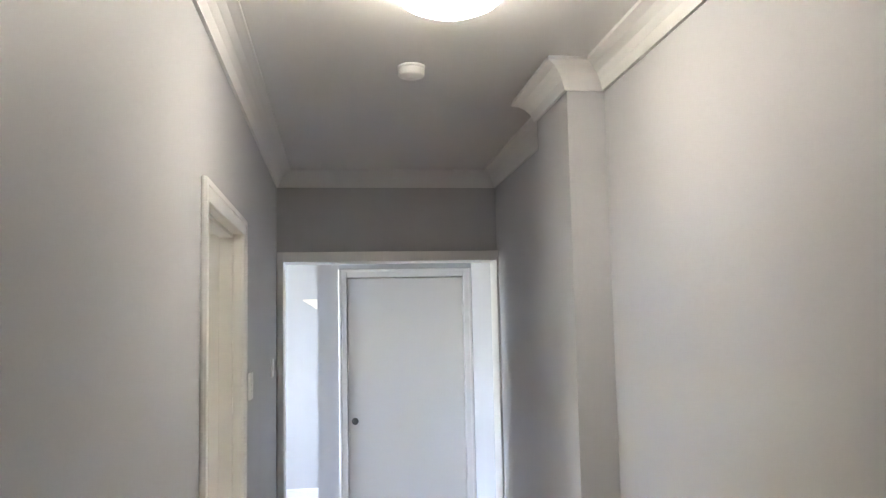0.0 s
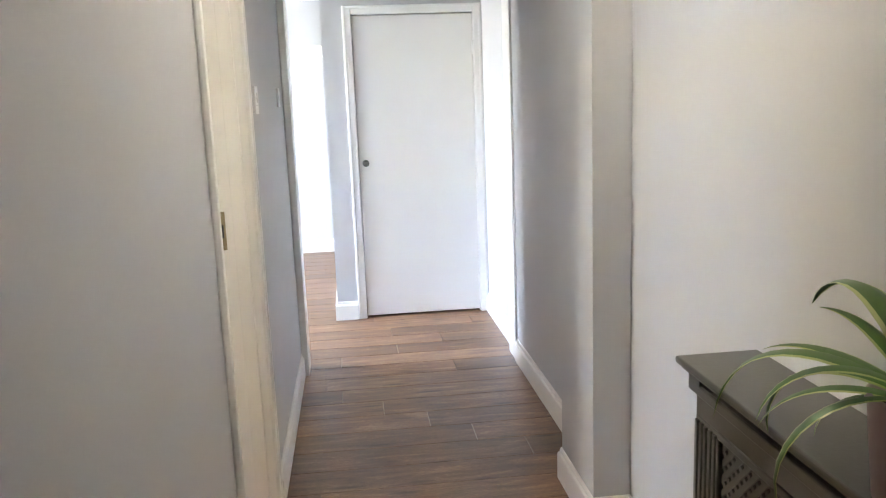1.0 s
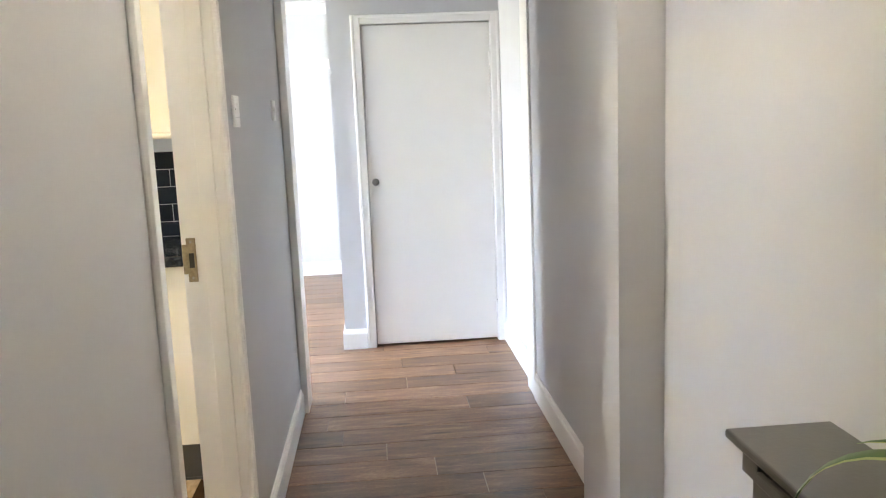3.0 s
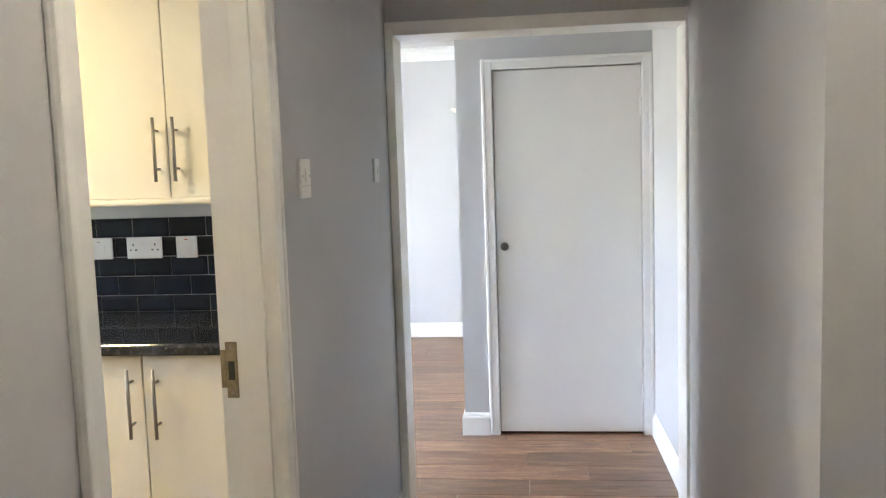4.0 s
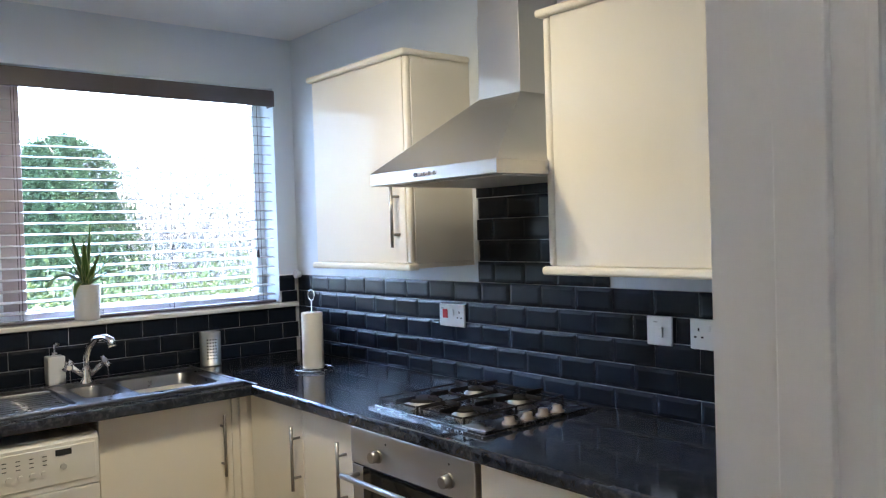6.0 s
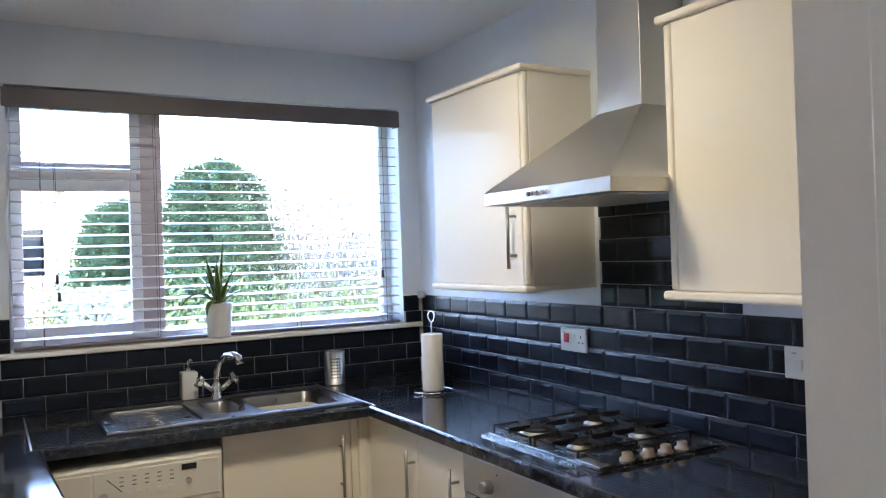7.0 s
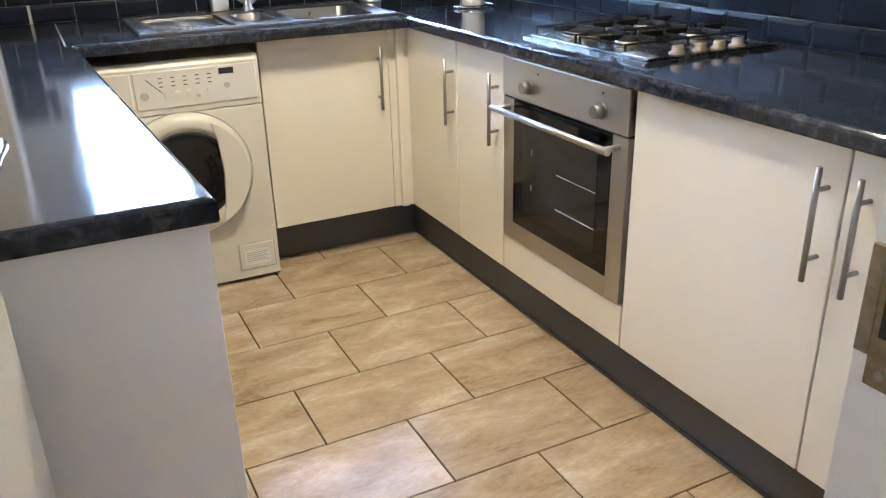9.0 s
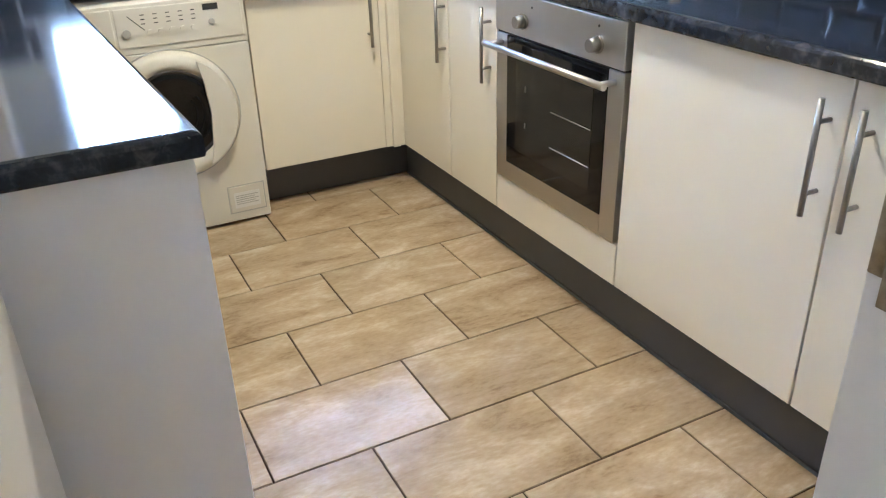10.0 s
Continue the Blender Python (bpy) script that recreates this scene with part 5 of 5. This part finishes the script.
conifer(-12.2, 5.33, 2.95, 0.80, 3, "dense dark green clipped conifer in the garden")
conifer(-13.5, 4.12, 2.42, 0.70, 5, "dark green bushy evergreen in the garden")
hedge = thing("hedge", "sunlit yellow-green garden hedge", "hedge")
leaves("foliage", hedge, LEAFLIGHT, 60000, lambda g: Vector((-9.6 + g.gauss(0, 0.28), g.uniform(1.0, 9.5), -0.35 + abs(g.gauss(0, 1)) ** 0.5 * 1.02 * min(1, 0.8 + 0.3 * math.sin(g.uniform(0, 6))))), 0.027, 7, mass(90, 24, lambda u, v: Vector((-9.6 + 0.25 * math.cos(v * 6.2832), 1.0 + 8.5 * u, 0.15 + (0.52 + 0.22 * noise.noise(Vector((u * 40, v * 6, 1.0)))) * math.sin(v * 6.2832)))))
shrub = thing("bare_shrubs", "bare twiggy shrubs along the garden's end", "shrub")
rng = random.Random(11)
f = Form()
for i in range(260):
    y = rng.uniform(5.6, 10.5)
    x = -12.5 + rng.gauss(0, 0.5)
    h = rng.uniform(1.4, 3.0) * (1.0 if y < 8.5 else 0.85)
    p = [(x, y, -0.3), (x + rng.gauss(0, 0.15), y + rng.gauss(0, 0.2), h * 0.5), (x + rng.gauss(0, 0.3), y + rng.gauss(0, 0.45), h)]
    f.tube(p, 0.022, 4, 0.004, False)
part("stems", f, TWIG, shrub)
leaves("twigs", shrub, TWIG, 80000, lambda g: Vector((-12.5 + g.gauss(0, 0.5), g.uniform(5.4, 10.5), 0.1 + 2.8 * g.random() ** 1.4)), 0.022, 13)
pale = thing("flowering_shrub", "pale flowering shrub in front of the garden trees", "shrub")
PETAL = material("pale blossom and leaf", (0.29, 0.30, 0.24), 0.8, spec=0.1, var=0.3, scale=6)
leaves("foliage", pale, PETAL, 9000, lambda g: Vector((-8.3 + g.gauss(0, 0.16), 3.22 + g.gauss(0, 0.17), -0.35 + 1.62 * g.random() ** 0.45)), 0.027, 17)
hs = thing("house", "red brick house beyond the garden", "house")
part("wall", Form().box(-26, -3.0, -0.4, -20, 3.6, 3.4), HOUSE, hs)
part("roof", Form().prism([(-3.4, 3.4), (4.0, 3.4), (0.3, 5.6)], -26.3, -19.7, "x"), ROOF, hs)
for y in (1.2, 2.6):
    wv = part("window", Form().box(-20.0, y, 1.2, -19.95, y + 0.8, 2.4), UPVC, hs)
    part("pane", Form().box(-19.95, y + 0.08, 1.28, -19.94, y + 0.72, 2.32), BLACKGLASS, wv)


# ---- pieces: wall tiles, floor tiles and boards ----
def pillow(name, lx, ly, h, chamfer, mat, flat=0.0):
    """A piece that lies on z = 0 from (0, 0) to (lx, ly), with sloped margins."""
    c = chamfer
    v = [(0, 0, 0), (lx, 0, 0), (lx, ly, 0), (0, ly, 0), (0, 0, flat), (lx, 0, flat), (lx, ly, flat), (0, ly, flat), (c, c, h), (lx - c, c, h), (lx - c, ly - c, h), (c, ly - c, h)]
    fc = [(0, 1, 5, 4), (1, 2, 6, 5), (2, 3, 7, 6), (3, 0, 4, 7), (4, 5, 9, 8), (5, 6, 10, 9), (6, 7, 11, 10), (7, 4, 8, 11), (8, 9, 10, 11)]
    me = bpy.data.meshes.new(name)
    me.from_pydata(v, [], fc)
    me.materials.append(mat)
    return me


PITCH_X, PITCH_Z, GAP = 0.1522, 0.0776, 0.0027
ROW_TOP = 1.2975
tile_meshes = {}


def wall_tile(wall, m, lx, ly):
    key = (round(lx, 3), round(ly, 3))
    if lx < 0.012 or ly < 0.012:
        return
    if key not in tile_meshes:
        tile_meshes[key] = pillow("tile", key[0], key[1], 0.0074, min(0.0125, key[0] * 0.3, key[1] * 0.3), METRO, 0.0044)
    ob = new("tile", tile_meshes[key])
    ob.parent = wall
    ob.matrix_basis = m


def tile_band(wall, to_world, a0, a1, z0, z1, phase):
    """Half-bond rows of tiles over a0..a1 and z0..z1 along one wall; to_world gives a tile's pose from (along, z)."""
    k = 0
    z_hi = ROW_TOP
    while z_hi < z1 - 0.001:
        z_hi += PITCH_Z
        k -= 1
    while z_hi > z0 + 0.02:
        lo, hi = max(z_hi - PITCH_Z + GAP, z0), min(z_hi, z1)
        if hi - lo > 0.012:
            a = phase + (PITCH_X / 2 if k % 2 else 0)
            a += math.floor((a0 - a) / PITCH_X) * PITCH_X
            while a < a1:
                s, e = max(a + GAP, a0), min(a + PITCH_X, a1)
                if e - s > 0.012:
                    wall_tile(wall, to_world(s, lo), e - s, hi - lo)
                a += PITCH_X
        z_hi -= PITCH_Z
        k += 1


def on_back(a, z):
    return Matrix.Translation((a, KB - 0.0005, z)) @ Matrix(((1, 0, 0, 0), (0, 0, -1, 0), (0, 1, 0, 0), (0, 0, 0, 1)))


def on_window(a, z):
    return Matrix.Translation((KX + 0.0005, a, z)) @ Matrix(((0, 0, 1, 0), (1, 0, 0, 0), (0, 1, 0, 0), (0, 0, 0, 1)))


def grout(name, parent, form):
    part(name, form, WGROUT, parent, "pale grey grout bed")


tile_band(KBACK, on_back, KX + 0.009, PART_K, TOPZ + 0.001, ROW_TOP, -1.706)
tile_band(KBACK, on_back, -2.018, -1.41, ROW_TOP + GAP, 1.665, -1.706)
tile_band(KWIN, on_window, KL, WY0 - 0.046, TOPZ + 0.001, ROW_TOP, 2.262)
tile_band(KWIN, on_window, WY0 - 0.046, KB - 0.010, TOPZ + 0.001, WZ0 - 0.023, 2.262)
tile_band(KWIN, on_window, WY0 - 0.046, WY0 - 0.001, WZ0 + 0.002, ROW_TOP, 2.262)
tile_band(KWIN, on_window, WY1 + 0.001, KB - 0.010, WZ0 + 0.002, ROW_TOP, 2.262)
grout("grout_bed", KBACK, Form().box(KX, KB - 0.0022, TOPZ, PART_K, KB + 0.004, ROW_TOP + 0.002).box(-2.020, KB - 0.0022, ROW_TOP + 0.002, -1.41, KB + 0.004, 1.665))
grout("grout_bed", KWIN, Form().box(KX - 0.004, KL, TOPZ, KX + 0.0022, WY0 - 0.002, ROW_TOP + 0.002).box(KX - 0.004, WY0 - 0.002, TOPZ, KX + 0.0022, WY1 + 0.002, WZ0 - 0.022).box(KX - 0.004, WY1 + 0.002, TOPZ, KX + 0.0022, KB - 0.003, ROW_TOP + 0.002))
part("tile_ledge", Form().box(KX - 0.001, WY1 + 0.002, ROW_TOP + 0.001, KX + 0.010, KB, ROW_TOP + 0.006), PLASTIC, KWIN)

# kitchen floor tiles, half bond
FT_X, FT_Y, FG = 0.2915, 0.445, 0.0048
floor_tile = pillow("tile", FT_X - FG, FT_Y - FG, 0.006, 0.0012, TILE, 0.0048)
x = -1.581 - 7 * FT_X
while x < -0.15:
    r = round((x + 1.581) / FT_X)
    y = (2.963 if r % 2 == 0 else 3.189) + 0.0115 * r - 4 * FT_Y
    while y < KB:
        # tiles are cut along the walls
        xa, xb = max(x, KX - 0.05), x + FT_X - FG
        ya, yb = max(y, KL - 0.05), min(y + FT_Y - FG, KB + 0.02)
        if x + FT_X < -0.15 and xb - xa > 0.02 and yb - ya > 0.02:
            ob = new("tile", floor_tile)
            ob.parent = KFLOOR
            ob.matrix_basis = pose(xa, ya, -0.006) @ Matrix.Diagonal(((xb - xa) / (FT_X - FG), (yb - ya) / (FT_Y - FG), 1, 1))
        y += FT_Y
    x += FT_X

# floor boards run across the hall
BW, BL = 0.1795, 1.285
board = pillow("board", BL - 0.0020, BW - 0.0026, 0.012, 0.0014, PLANK, 0.0106)
KNOWN = {0: 0.453, -1: 0.131, -2: 0.744, -4: 0.139, -5: 0.332, -6: 0.529, -7: 0.710, -8: 0.912, -10: 0.065, -11: 0.217, -12: 0.487, -13: 0.652}
CHIP = material("chipped pale board edge", (0.42, 0.34, 0.26), 0.6)
rng = random.Random(21)
Y0 = 4.61 - BW / 2
k = -36
while Y0 + k * BW < FAR_Y - 0.02:
    y = Y0 + k * BW
    left = -3.0 if y > END_Y + 0.05 else -0.155
    j = KNOWN.get(k, rng.uniform(-0.6, 0.6))
    while j > left:
        j -= BL
    while j < 1.25:
        a, b = max(j, left), min(j + BL, 1.25)
        if b - a > 0.03:
            ob = new("board", board)
            ob.parent = FLOOR
            ob.matrix_basis = pose(a, y, -0.012) @ Matrix.Diagonal(((b - a) / BL, 1, 1, 1))
        j += BL
    k += 1
for k in (0, -1, -5, -6, -7):
    y = Y0 + k * BW
    part("chipped_edge", Form().box(KNOWN[k] - 0.0016, y + 0.006, -0.003, KNOWN[k] + 0.0010, y + BW - 0.008, 0.0004), CHIP, FLOOR, "pale chipped end of a floor board")
